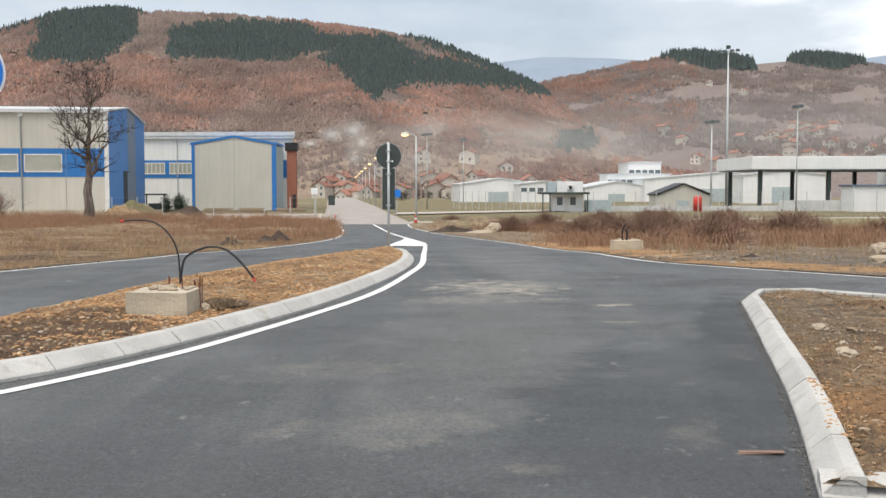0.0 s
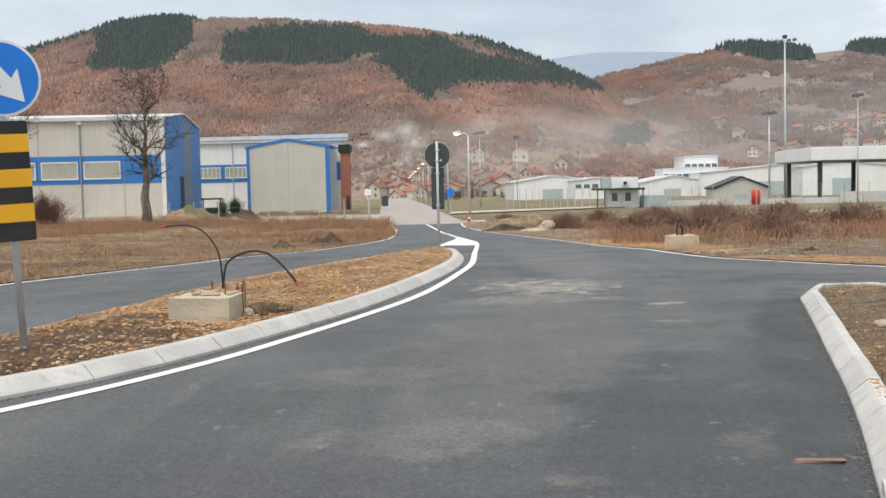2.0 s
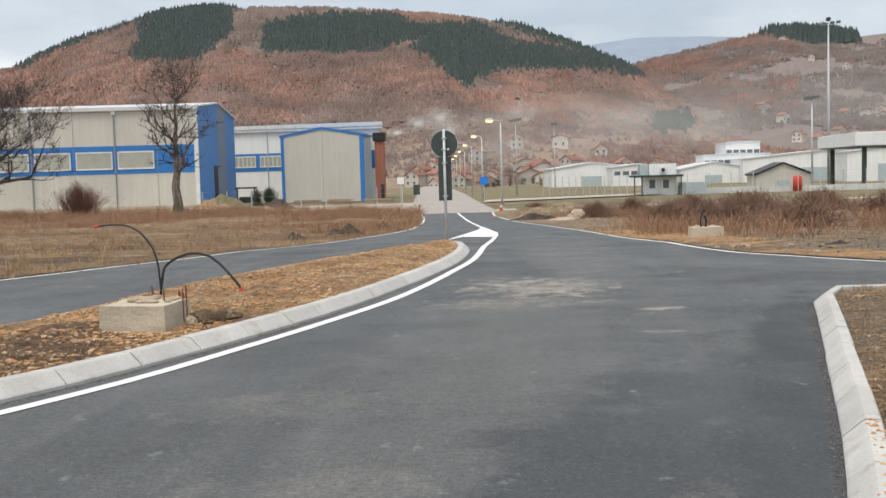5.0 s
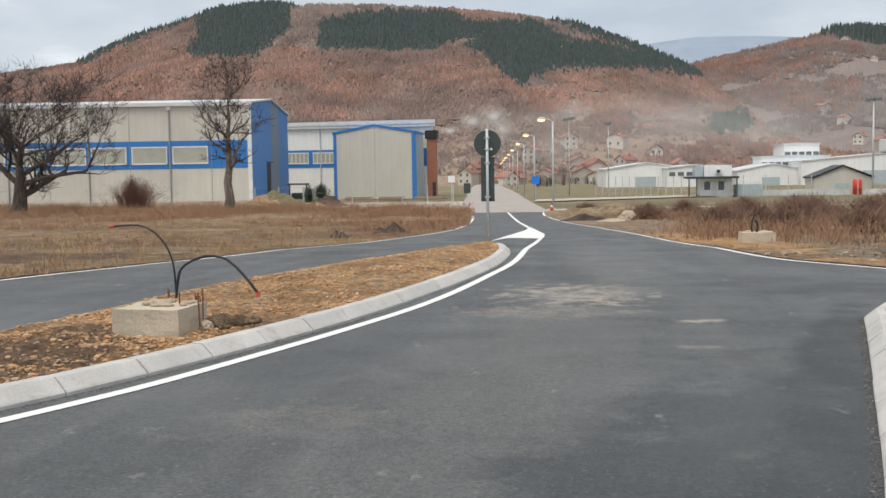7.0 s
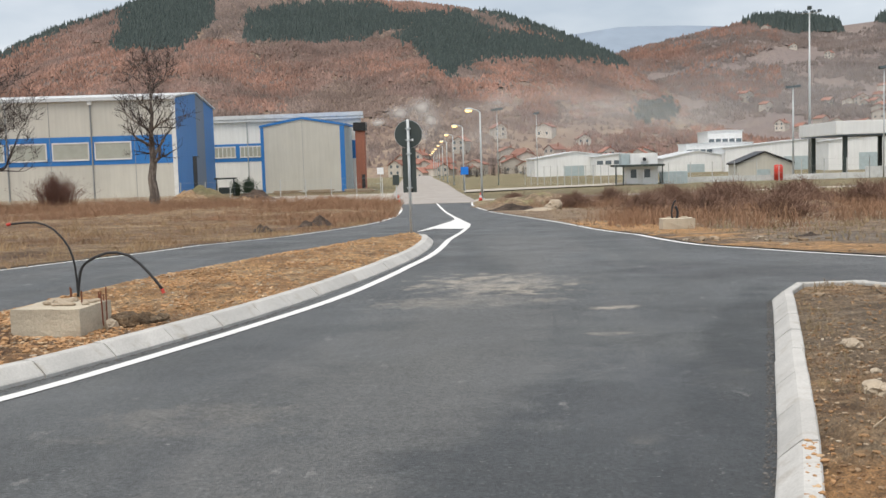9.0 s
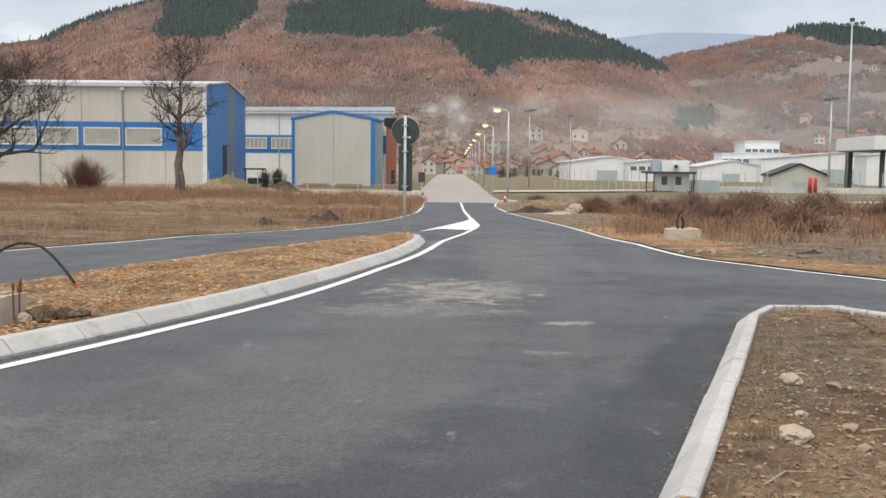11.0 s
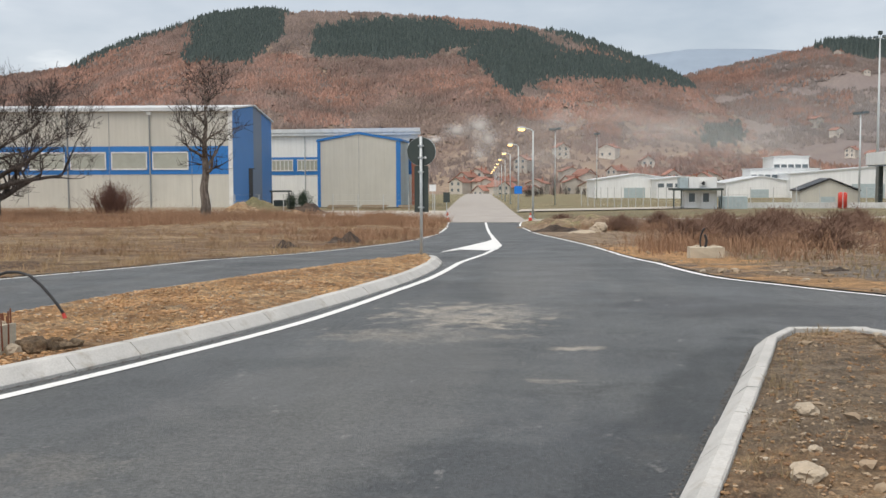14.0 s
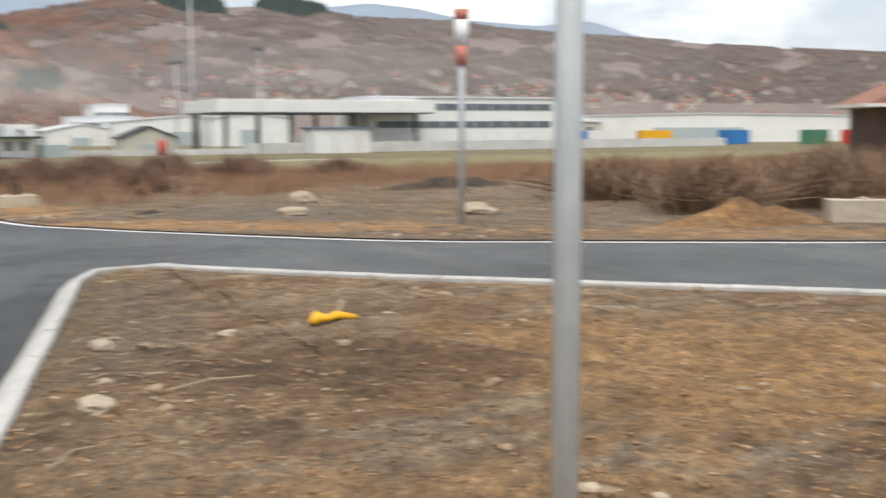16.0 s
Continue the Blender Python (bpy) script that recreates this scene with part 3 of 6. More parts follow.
far_hill.build("mountain", M_FAR_HAZED, "snow-dusted mountain ridge far away, painted pale blue for haze", 80, 10)


def inside(u, e, poly):
    hit = False
    for (x0, y0), (x1, y1) in zip(poly, poly[1:] + poly[:1]):
        if (y0 > e) != (y1 > e) and u < (x1 - x0) * (e - y0) / (y1 - y0) + x0:
            hit = not hit
    return hit


PINES_NEAR = [[(-0.39, 0.121), (-0.368, 0.17), (-0.326, 0.176), (-0.293, 0.173), (-0.291, 0.151), (-0.32, 0.119), (-0.385, 0.118)],
              [(-0.264, 0.124), (-0.25, 0.148), (-0.207, 0.151), (-0.13, 0.151), (-0.105, 0.138), (-0.105, 0.127), (-0.153, 0.121), (-0.262, 0.12)],
              [(-0.116, 0.119), (-0.1, 0.138), (-0.056, 0.138), (-0.013, 0.118), (0.036, 0.108), (0.066, 0.098), (0.1, 0.085), (0.05, 0.09), (-0.003, 0.097), (-0.046, 0.097), (-0.056, 0.086), (-0.078, 0.094)],
              [(-0.056, 0.156), (0.036, 0.13), (0.09, 0.105), (0.118, 0.082), (0.079, 0.084), (0.052, 0.103), (0.009, 0.124), (-0.03, 0.138)],
              [(-0.54, 0.125), (-0.449, 0.152), (-0.36, 0.176), (-0.36, 0.166), (-0.43, 0.143), (-0.5, 0.117)]]
PINES_RIGHT = [[(0.203, 0.122), (0.214, 0.133), (0.246, 0.136), (0.292, 0.124), (0.289, 0.111), (0.252, 0.111), (0.214, 0.121)],
               [(0.319, 0.124), (0.333, 0.131), (0.387, 0.128), (0.389, 0.116), (0.365, 0.111), (0.338, 0.116)]]
PINE_LOW = [(0.109, 0.046), (0.118, 0.05), (0.138, 0.049), (0.14, 0.037), (0.112, 0.035)]


def template(kind, rng):
    """A crown of slim upright tufts: verts and faces, one unit high."""
    vs, fs = [], []
    if kind == "pine":
        tufts = [(0, 0, 0.0, 1.0, 0.3)] + [(rng.uniform(-0.25, 0.25), rng.uniform(-0.25, 0.25), 0.0, rng.uniform(0.5, 0.85), 0.24) for _ in range(3)]
    else:
        tufts = [(rng.gauss(0, 0.2), rng.gauss(0, 0.2), rng.uniform(0, 0.2), rng.uniform(0.55, 1.0), rng.uniform(0.14, 0.24)) for _ in range(4 if kind == "oak" else 3)]
    for x, y, z0, z1, r in tufts:
        n = len(vs)
        a = rng.uniform(0, 6.3)
        zm = z0 + (z1 - z0) * {"pine": 0.25, "oak": 0.5, "scrub": 0.15}[kind]
        ring = [(x + r * math.cos(a + k * 1.57) * rng.uniform(0.7, 1.3), y + r * math.sin(a + k * 1.57) * rng.uniform(0.7, 1.3), zm + rng.uniform(-0.08, 0.08)) for k in range(4)]
        vs += [(px, py, z0 - (0.1 if kind == "pine" else 0)) for px, py, pz in ring] + [(x, y, z0), (x + rng.gauss(0, 0.04), y + rng.gauss(0, 0.04), z1)]
        for k in range(4):
            fs.append((n + k, n + (k + 1) % 4, n + 5))
    return np.array(vs), fs


def forest(name, spots, kind, material, label):
    """Many crowns in one mesh; spots of (x, y, z, height, width)."""
    rng = random.Random(len(spots))
    forms = [template(kind, rng) for _ in range(12)]
    verts, faces, n = [], [], 0
    for x, y, z, h, w in spots:
        vs, fs = rng.choice(forms)
        a = rng.uniform(0, 6.3)
        c, s = math.cos(a) * w, math.sin(a) * w
        m = np.stack([vs[:, 0] * c - vs[:, 1] * s + x, vs[:, 0] * s + vs[:, 1] * c + y, vs[:, 2] * h + z], 1)
        verts.append(m)
        faces += [tuple(i + n for i in f) for f in fs]
        n += len(vs)
    return tagged(new(name, mesh_of(name, np.vstack(verts).tolist(), faces, material)), label, "woodland", kind="stuff")


def plant_hills():
    rng = random.Random(7)
    pine, rust, bare, grey = [], [], [], []
    for i in range(72000):
        u, s = rng.uniform(-0.72, 0.26), rng.uniform(0.03, 1.0) ** 0.8
        x, y, z = near_hill.place(u, s)
        e = (z - 1.5) / y
        v = noise.fractal(Vector((u * 14, e * 40, 2.0)), 1.0, 2.0, 4)
        ju, je = u + rng.gauss(0, 0.004) + 0.012 * v, e + rng.gauss(0, 0.002) + 0.006 * v
        if any(inside(ju, je, p) for p in PINES_NEAR) or inside(ju, je, PINE_LOW):
            pine.append((x, y, z - 1, rng.uniform(4, 7.5), rng.uniform(5, 8)))
            continue
        # below the rust limit, grey-brown crowns imitate haze on the lower slope
        rusty = 0.07 + 0.03 * v - max(0, u + 0.05) * 0.14 < e < 0.122 + 0.02 * v or (u < -0.36 and 0.08 < e) or (-0.15 < u < -0.06 and e > 0.132) or (u > 0.0 and v > 0.05)
        open_land = u > -0.02 and e < 0.075 and v < 0.12
        if open_land and rng.random() < 0.8:
            continue
        if e < 0.03 and rng.random() < 0.6:
            continue
        if rusty and rng.random() < 0.72 + 0.7 * noise.fractal(Vector((u * 50, e * 130, 5.0)), 1.0, 2.0, 3):
            rust.append((x, y, z - 1, rng.uniform(2.8, 4.6), rng.uniform(5.5, 8.5)))
        elif rng.random() < 0.75:
            bare.append((x, y, z - 1, rng.uniform(2.2, 4), rng.uniform(4.5, 7.5)))
    for i in range(80000):
        u, s = rng.uniform(0.05, 1.45), rng.uniform(0.05, 1.0)
        x, y, z = right_hill.place(u, s)
        e = (z - 1.5) / y
        v = noise.fractal(Vector((u * 12, e * 50, 9.0)), 1.0, 2.0, 4)
        ju, je = u + rng.gauss(0, 0.002), e + rng.gauss(0, 0.001)
        if any(inside(ju, je, p) for p in PINES_RIGHT):
            for k in range(3):
                pine.append((x + rng.uniform(-9, 9), y + rng.uniform(-9, 9), z - 1, rng.uniform(11, 15), rng.uniform(9, 13)))
        elif u < 0.24 and v > -0.15 and e > 0.05:
            (rust if rng.random() < 0.4 + v else grey).append((x, y, z - 1, rng.uniform(4, 7), rng.uniform(5.5, 8.5)))
        elif v > -0.3 and e > 0.03:
            grey.append((x, y, z - 1, rng.uniform(3, 6), rng.uniform(5, 8)))
    forest("pine_wood", pine, "pine", M_HAZED_PINE, "dark green pine plantations on the hill tops, greyed for haze")
    forest("oak_wood", rust, "oak", M_RUST_WOOD, "rust-brown oak wood with withered leaves on the hillside")
    forest("bare_wood", grey, "scrub", M_GREY_WOOD, "purplish grey leafless wood on the far slope")
    forest("bare_wood", bare, "oak", M_BARE_WOOD, "grey-brown leafless scrub wood on the slopes, imitating haze low down")


plant_hills()


# ---- signs on the island ----
def keep_right_sign():
    t = thing("traffic_sign", -3.91, 8.85, 0.1, "round blue arrow sign over a yellow and black striped panel", "traffic sign", turn=38)
    t.matrix_basis = t.matrix_basis @ pose(0, 0, 0, 0, -2.4, 0)
    part("pole", tube([(0, 0, -0.2), (0, 0, 2.85)], 0.03, 12), M_GALV, t, "galvanised steel tube pole", True)
    bm = bmesh.new()
    bmesh.ops.create_cone(bm, cap_ends=True, segments=48, radius1=0.315, radius2=0.315, depth=0.02, matrix=pose(0, -0.05, 2.32, 90))
    rim = part("disc", bm, M_SIGN_WHITE, t, "white-rimmed sign disc")
    bm = bmesh.new()
    bmesh.ops.create_cone(bm, cap_ends=True, segments=48, radius1=0.292, radius2=0.292, depth=0.006, matrix=pose(0, -0.063, 2.32, 90))
    part("blue_face", bm, M_SIGN_BLUE, rim, "bright blue sheeting")
    bm = bmesh.new()
    arrow = [(-0.055, 0.26), (0.055, 0.26), (0.055, -0.05), (0.15, -0.02), (0.0, -0.26), (-0.15, -0.02), (-0.055, -0.05)]
    prism(arrow, -0.0695, -0.067, bm)
    bmesh.ops.transform(bm, matrix=pose(0, 0, 2.32, 0, -40, 0), verts=bm.verts)
    part("arrow", bm, M_SIGN_WHITE, rim, "white slanting arrow")
    panel = part("striped_panel", box(-0.17, 0.17, -0.055, -0.04, 0.97, 1.97, 0.006), M_BLACK, t, "black panel with yellow bars")
    for k in range(3):
        z = 1.13 + k * 0.29
        part("yellow_bar", box(-0.168, 0.168, -0.0585, -0.0535, z, z + 0.15), M_YELLOW, panel)
    for z in (1.2, 1.75, 2.2, 2.45):
        part("clamp", box(-0.05, 0.05, -0.045, 0.04, z - 0.02, z + 0.02, 0.004), M_GALV, t)
    return t


def back_of_sign():
    z0 = ground_z(25.06) + 0.12
    t = thing("traffic_sign", -1.3, 25.06, z0, "dark grey-green reverse of a round sign and panel", "traffic sign")
    top = 2.5 - z0
    part("pole", tube([(0, 0, -0.2), (0, 0, top)], 0.032, 10), M_GALV, t, "galvanised steel pole", True)
    bm = bmesh.new()
    bmesh.ops.create_cone(bm, cap_ends=True, segments=40, radius1=0.3, radius2=0.3, depth=0.02, matrix=pose(0, 0.05, 2.18 - z0, 90))
    part("disc", bm, M_SIGN_BACK, t, "dark grey back of the disc")
    bm = bmesh.new()
    bmesh.ops.create_cone(bm, cap_ends=True, segments=40, radius1=0.31, radius2=0.31, depth=0.012, matrix=pose(0, 0.066, 2.18 - z0, 90))
    part("disc_rim", bm, M_GALV, t, "thin pale rim")
    part("panel", box(-0.15, 0.15, 0.045, 0.06, 0.9 - z0, 1.88 - z0, 0.005), M_SIGN_BACK, t, "dark back of the striped panel")
    for z in (1.0, 1.75, 2.05, 2.3):
        part("clamp", box(-0.06, 0.06, -0.04, 0.05, z - z0 - 0.015, z - z0 + 0.015, 0.004), M_GALV, t)
    part("sticker", box(0.07, 0.11, 0.036, 0.04, 2.03 - z0, 2.08 - z0), M_SIGN_WHITE, t, "small white sticker")
    return t


keep_right_sign()
back_of_sign()


def lumps(bm, amount, scale, seed=0.0):
    for v in bm.verts:
        v.co += v.normal * amount * noise.fractal(v.co * scale + Vector((seed, seed * 2, 1.3)), 1.0, 2.0, 4)
    return bm


def cast_block(x, y, z, lx, ly, h, turn, label, pipes=(), rubble=0, rods=0):
    t = thing("concrete_block", x, y, z, label, "concrete block", turn=turn)
    bm = box(-lx / 2, lx / 2, -ly / 2, ly / 2, -0.1, h)
    bmesh.ops.subdivide_edges(bm, edges=bm.edges, cuts=6, use_grid_fill=True)
    bm.normal_update()
    lumps(bm, 0.012, 5, x)
    part("block", bm, M_CONCRETE, t)
    rng = random.Random(int(x * 100))
    for k in range(rubble):
        bm = bmesh.new()
        bmesh.ops.create_icosphere(bm, subdivisions=2, radius=rng.uniform(0.02, 0.065))
        bmesh.ops.scale(bm, vec=(1.4, 1.0, 0.45), verts=bm.verts)
        lumps(bm, 0.03, 9, k)
        bmesh.ops.translate(bm, vec=(rng.uniform(-lx * 0.25, lx * 0.4), rng.uniform(-0.1, ly * 0.4), h + 0.01), verts=bm.verts)
        part("mortar_lump", bm, M_STONE, t, "crumbled white mortar")
    for k in range(rods):
        px, py = rng.uniform(-lx * 0.1, lx * 0.6), rng.uniform(0, ly * 0.45)
        part("rebar", tube([(px, py, h - 0.2), (px + rng.uniform(-0.02, 0.02), py, h + rng.uniform(0.06, 0.16))], 0.007, 6), M_RUST, t, "rusty steel rod")
    for pts, r in pipes:
        line = smooth_line([(a, b) for a, b in pts], 0.03)
        part("conduit", tube([(a, 0.0, b) for a, b in line], r, 8), M_RUBBER, t, "bent black cable conduit", True)
    return t


M_RUST = painted("rusty_steel", (0.2, 0.07, 0.035), 0.8, 0.2)
ARC_L = [(0.16, 0.3), (0.15, 0.55), (0.1, 0.74), (-0.03, 0.9), (-0.2, 0.97), (-0.44, 0.96)]
ARC_R = [(0.16, 0.3), (0.19, 0.5), (0.25, 0.6), (0.45, 0.685), (0.66, 0.66), (0.84, 0.5), (0.95, 0.36)]
blk = cast_block(-2.95, 11.08, 0.13, 0.64, 0.6, 0.23, -4, "cast concrete lamp footing with two bent black cables", [(ARC_L, 0.009), (ARC_R, 0.0125)], 14, 9)
part("cable_tip", tube([(0.95, 0.0, 0.36), (0.965, 0.0, 0.32)], 0.0155, 8), M_RED, blk, "red conduit end")
part("cable_tip", tube([(-0.44, 0, 0.96), (-0.48, 0, 0.955)], 0.013, 8), M_RED, blk, "reddish frayed cable end")
cast_block(4.92, 28.0, ground_z(28) + 0.03, 0.78, 0.5, 0.26, 3, "cast concrete footing with black cable stubs", [([(-0.1, 0.2), (-0.13, 0.4), (-0.08, 0.62), (-0.02, 0.7)], 0.02), ([(-0.02, 0.2), (0.02, 0.4), (-0.03, 0.55)], 0.03)], 2, 0)
cast_block(15.6, 14.3, ground_z(14) + 0.05, 1.0, 0.5, 0.3, -35, "cast concrete footing beside the side road", (), 1, 0)


M_EARTHY = soil_material("earthy_rubble", (0.3, 0.2, 0.115), (0.38, 0.29, 0.19), (0.2, 0.125, 0.07), None, 3.0)


def boulder(x, y, r, flat, label, seed, lift=0.0, material=M_STONE):
    bm = bmesh.new()
    bmesh.ops.create_icosphere(bm, subdivisions=3, radius=r)
    bm.normal_update()
    lumps(bm, r * 0.4, 0.8 / r, seed)
    lumps(bm, r * 0.12, 3.5 / r, seed)
    bmesh.ops.scale(bm, vec=(1.3, 0.9, flat), verts=bm.verts)
    ob = part("stone", bm, material, None)
    ob.matrix_basis = pose(x, y, ground_z(y) + lift + r * flat * 0.45, 0, 0, seed * 57)
    return tagged(ob, label, "stone")


boulder(-2.5, 11.4, 0.12, 0.7, "earthy lump of broken concrete by the lamp footing", 12.0, 0.11, M_EARTHY)
boulder(-2.36, 11.55, 0.1, 0.7, "earthy lump of broken concrete by the lamp footing", 13.0, 0.11, M_EARTHY)
boulder(-2.58, 11.25, 0.08, 0.7, "small lump of broken concrete by the lamp footing", 14.0, 0.11)
boulder(-2.25, 11.7, 0.07, 0.7, "small earthy clod by the lamp footing", 15.0, 0.11, M_EARTHY)
boulder(3.24, 8.35, 0.09, 0.55, "pale limestone lump half sunk in the stony verge", 1.0, 0.085)
boulder(3.5, 9.7, 0.07, 0.5, "flat pale stone half sunk in the verge", 2.0, 0.12)
boulder(4.3, 9.7, 0.045, 0.6, "small pale stone on the brown verge", 3.0, 0.12)
boulder(3.35, 8.7, 0.04, 0.7, "small pale stone on the brown verge", 4.0, 0.12)
boulder(2.77, 59.5, 0.5, 0.8, "big pale squared stone beside the road", 5.0)
boulder(5.1, 66.0, 0.5, 0.7, "weathered grey boulder in the weeds", 6.0)
boulder(1.95, 57.0, 0.6, 0.22, "flat pale slab at the road's edge", 7.0)
boulder(10.1, 24.0, 0.26, 0.8, "pale limestone boulder on the waste ground", 8.0)
boulder(11.5, 19.0, 0.26, 0.6, "grey stone among weeds by the side road", 9.0)
boulder(8.6, 20.5, 0.25, 0.5, "dusty stone on the waste ground", 10.0)


def yellow_scrap():
    bm = tube([(-0.16, 0, 0.02), (-0.11, 0.03, 0.05), (-0.03, 0.0, 0.035), (0.05, 0.02, 0.04), (0.17, -0.03, 0.015)], [0.018, 0.045, 0.03, 0.035, 0.012], 10)
    bm.normal_update()
    lumps(bm, 0.03, 14)
    ob = part("plastic_scrap", bm, M_YELLOW, None, "", True)
    ob.matrix_basis = pose(5.07, 9.8, 0.12, 0, 0, 12)
    tagged(ob, "crumpled yellow plastic scrap lying on the verge", "litter")
    bm = tube([(0, 0, 0), (0.03, 0.0, 0.06), (0.06, 0.02, 0.07)], [0.012, 0.02, 0.008], 6)
    p = part("corner", bm, M_STONE, ob, "pale torn corner")
    p.matrix_basis = pose(0.08, 0.05, 0.06)


yellow_scrap()


def stick(points, r, label):
    bm = tube(points, [r, r * 0.8, r * 0.5][: len(points)], 6)
    tagged(part("dry_root", bm, M_STRAW_STEM, None), label, "root")


M_STRAW_STEM = painted("pale_dead_wood", (0.36, 0.28, 0.19), 0.9)
stick([(3.58, 8.25, 0.17), (3.8, 8.33, 0.18), (4.05, 8.34, 0.17)], 0.007, "pale dry root lying on the soil")
stick([(4.5, 10.2, 0.16), (4.75, 10.6, 0.24), (4.85, 11.0, 0.3)], 0.004, "thin dry twig standing in the soil")
stick([(2.88, 7.3, 0.15), (3.0, 7.45, 0.17), (3.15, 7.5, 0.16)], 0.006, "dry twig lying near the kerb")
leaf = tagged(part("dead_leaves", lumps(box(-0.12, 0.12, -0.03, 0.03, 0.0, 0.012), 0.02, 30), painted("dead_leaf", (0.25, 0.16, 0.12), 0.9), None), "brown dead leaf stem lying on the asphalt", "litter")
leaf.matrix_basis = pose(1.73, 5.62, 0.002, 0, 0, -8)


def post():
    t = thing("sign_post", 4.23, 5.76, 0.1, "tall galvanised steel post standing on the verge", "post")
    part("pole", tube([(0, 0, -0.2), (0, 0, 3.4)], 0.042, 16), M_NEW_GALV, t, "", True)
    part("cap", tube([(0, 0, 3.4), (0, 0, 3.43)], 0.044, 16), M_BLACK, t, "black plastic cap", True)


post()


M_FADED = painted("faded_red_cloth", (0.55, 0.2, 0.15), 0.8, amount=0.3)


def wind_cone():
    z = ground_z(16.95)
    t = thing("windsock", 10.05, 16.95, z, "limp red and white windsock on a grey pole", "windsock")
    part("pole", tube([(0, 0, -0.2), (0, 0, 3.2)], 0.05, 10), M_GALV, t, "grey steel pole", True)
    for a, b, ra, rb, m in ((3.23, 3.08, 0.12, 0.112, M_FADED), (3.08, 2.7, 0.112, 0.095, M_SIGN_WHITE), (2.7, 2.42, 0.095, 0.08, M_FADED)):
        part("sleeve", tube([(0, 0, a), (0, 0, b)], [ra, rb], 14), m, t, "faded band of the sleeve", True)


wind_cone()


# ---- halls on the left ----
def gable_hall():
    t = thing("factory_hall", -37.1, 116.2, -1.5, "long cream and blue sheet-metal factory hall", "building", turn=-173.7, size=1.12)
    # local x runs along the long side away from the corner, local -y into the hall
    L, W, H, R = 62.0, 20.7, 9.95, 11.1
    body = bmesh.new()
    outline = [(0, 0), (0, H), (-W / 2, R), (-W, H), (-W, 0)]
    a = [body.verts.new((0, y, z or -0.6)) for y, z in outline]
    b = [body.verts.new((L, y, z or -0.6)) for y, z in outline]
    body.faces.new(a)
    body.faces.new(b)
    for i in range(5):
        j = (i + 1) % 5
        body.faces.new((a[i], b[i], b[j], a[j]))
    part("wall", body, M_CREAM, t, "cream ribbed cladding")
    part("blue_band", box(0.32, L, -0.01, 0.03, 3.6, 6.4), M_BLUE, t, "blue cladding band")
    part("plinth", box(0.4, L, -0.02, 0.05, -0.6, 0.3), M_CONCRETE, t)
    part("eaves_flashing", box(-0.2, L, -0.05, 0.35, H - 0.1, H + 0.28, 0.03), M_ROOF_METAL, t, "white eaves flashing")
    roof = bmesh.new()
    for y0, z0, y1, z1 in ((0.3, H + 0.28, -W / 2, R + 0.12), (-W / 2, R + 0.12, -W - 0.3, H + 0.1)):
        v = [roof.verts.new(p) for p in ((-0.3, y0, z0), (L, y0, z0), (L, y1, z1), (-0.3, y1, z1), (-0.3, y0, z0 - 0.15), (L, y0, z0 - 0.15), (L, y1, z1 - 0.15), (-0.3, y1, z1 - 0.15))]
        for f in ((0, 1, 2, 3), (7, 6, 5, 4), (0, 4, 5, 1), (1, 5, 6, 2), (2, 6, 7, 3), (3, 7, 4, 0)):
            roof.faces.new([v[k] for k in f])
    part("roof", roof, M_ROOF_METAL, t, "shallow pale metal roof")
    for y0, y1, m in ((0.02, -W * 0.5, M_BLUE), (-W * 0.5, -W * 0.72, M_BLUE_DK), (-W * 0.72, -W - 0.02, M_BLUE)):
        bm = bmesh.new()
        def top(y):
            return R - abs(y + W / 2) / (W / 2) * (R - H) - 0.02
        v = [bm.verts.new(p) for p in ((-0.06, y0, -0.2), (-0.06, y1, -0.2), (-0.06, y1, top(y1)), (-0.06, y0, top(y0)), (0.05, y0, -0.2), (0.05, y1, -0.2), (0.05, y1, top(y1)), (0.05, y0, top(y0)))]
        for f in ((0, 1, 2, 3), (7, 6, 5, 4), (0, 4, 5, 1), (1, 5, 6, 2), (2, 6, 7, 3), (3, 7, 4, 0)):
            bm.faces.new([v[k] for k in f])
        part("gable_panel", bm, m, t, "blue gable cladding")
    part("corner_trim", box(-0.1, 0.3, -0.1, 0.09, -0.2, H), M_TRIM, t, "white corner flashing")
    # no opening is cut: a near-black panel gives the doorway's inner shade
    door = part("door", box(-0.1, -0.05, -W * 0.53, -W * 0.37, -0.2, 4.3), M_DARK, t, "dark panel for the shade inside the open doorway")
    part("door_leaf", box(-0.14, -0.1, -W * 0.53, -W * 0.46, -0.2, 4.2), M_BLUE_DK, door, "grey sliding leaf")
    for k in range(13):
        x = 4.45 + k * 4.15
        w = part("window", box(x, x + 3.4, 0.02, 0.05, 4.2, 5.7), M_WINDOW, t, "pale curtained strip window")
        for x0, x1, z0, z1 in ((x - 0.12, x + 3.52, 5.7, 5.85), (x - 0.12, x + 3.52, 4.05, 4.2), (x - 0.12, x, 4.05, 5.85), (x + 3.4, x + 3.52, 4.05, 5.85)):
            part("frame", box(x0, x1, 0.0, 0.09, z0, z1), M_TRIM, w)
    for k in range(7):
        x = 8.2 + k * 8.3
        part("downpipe", tube([(x, 0.12, 0.2), (x, 0.12, H - 0.3)], 0.06, 8), M_JOINT, t, "dark grey downpipe")
        part("rainwater_head", box(x - 0.2, x + 0.2, 0.03, 0.25, H - 0.45, H - 0.1), M_TRIM, t)
    for k in range(14):
        x = 4.0 + k * 4.15
        part("panel_joint", box(x - 0.02, x + 0.02, 0.0, 0.036, 0.4, H - 0.1), M_JOINT, t)
    return t


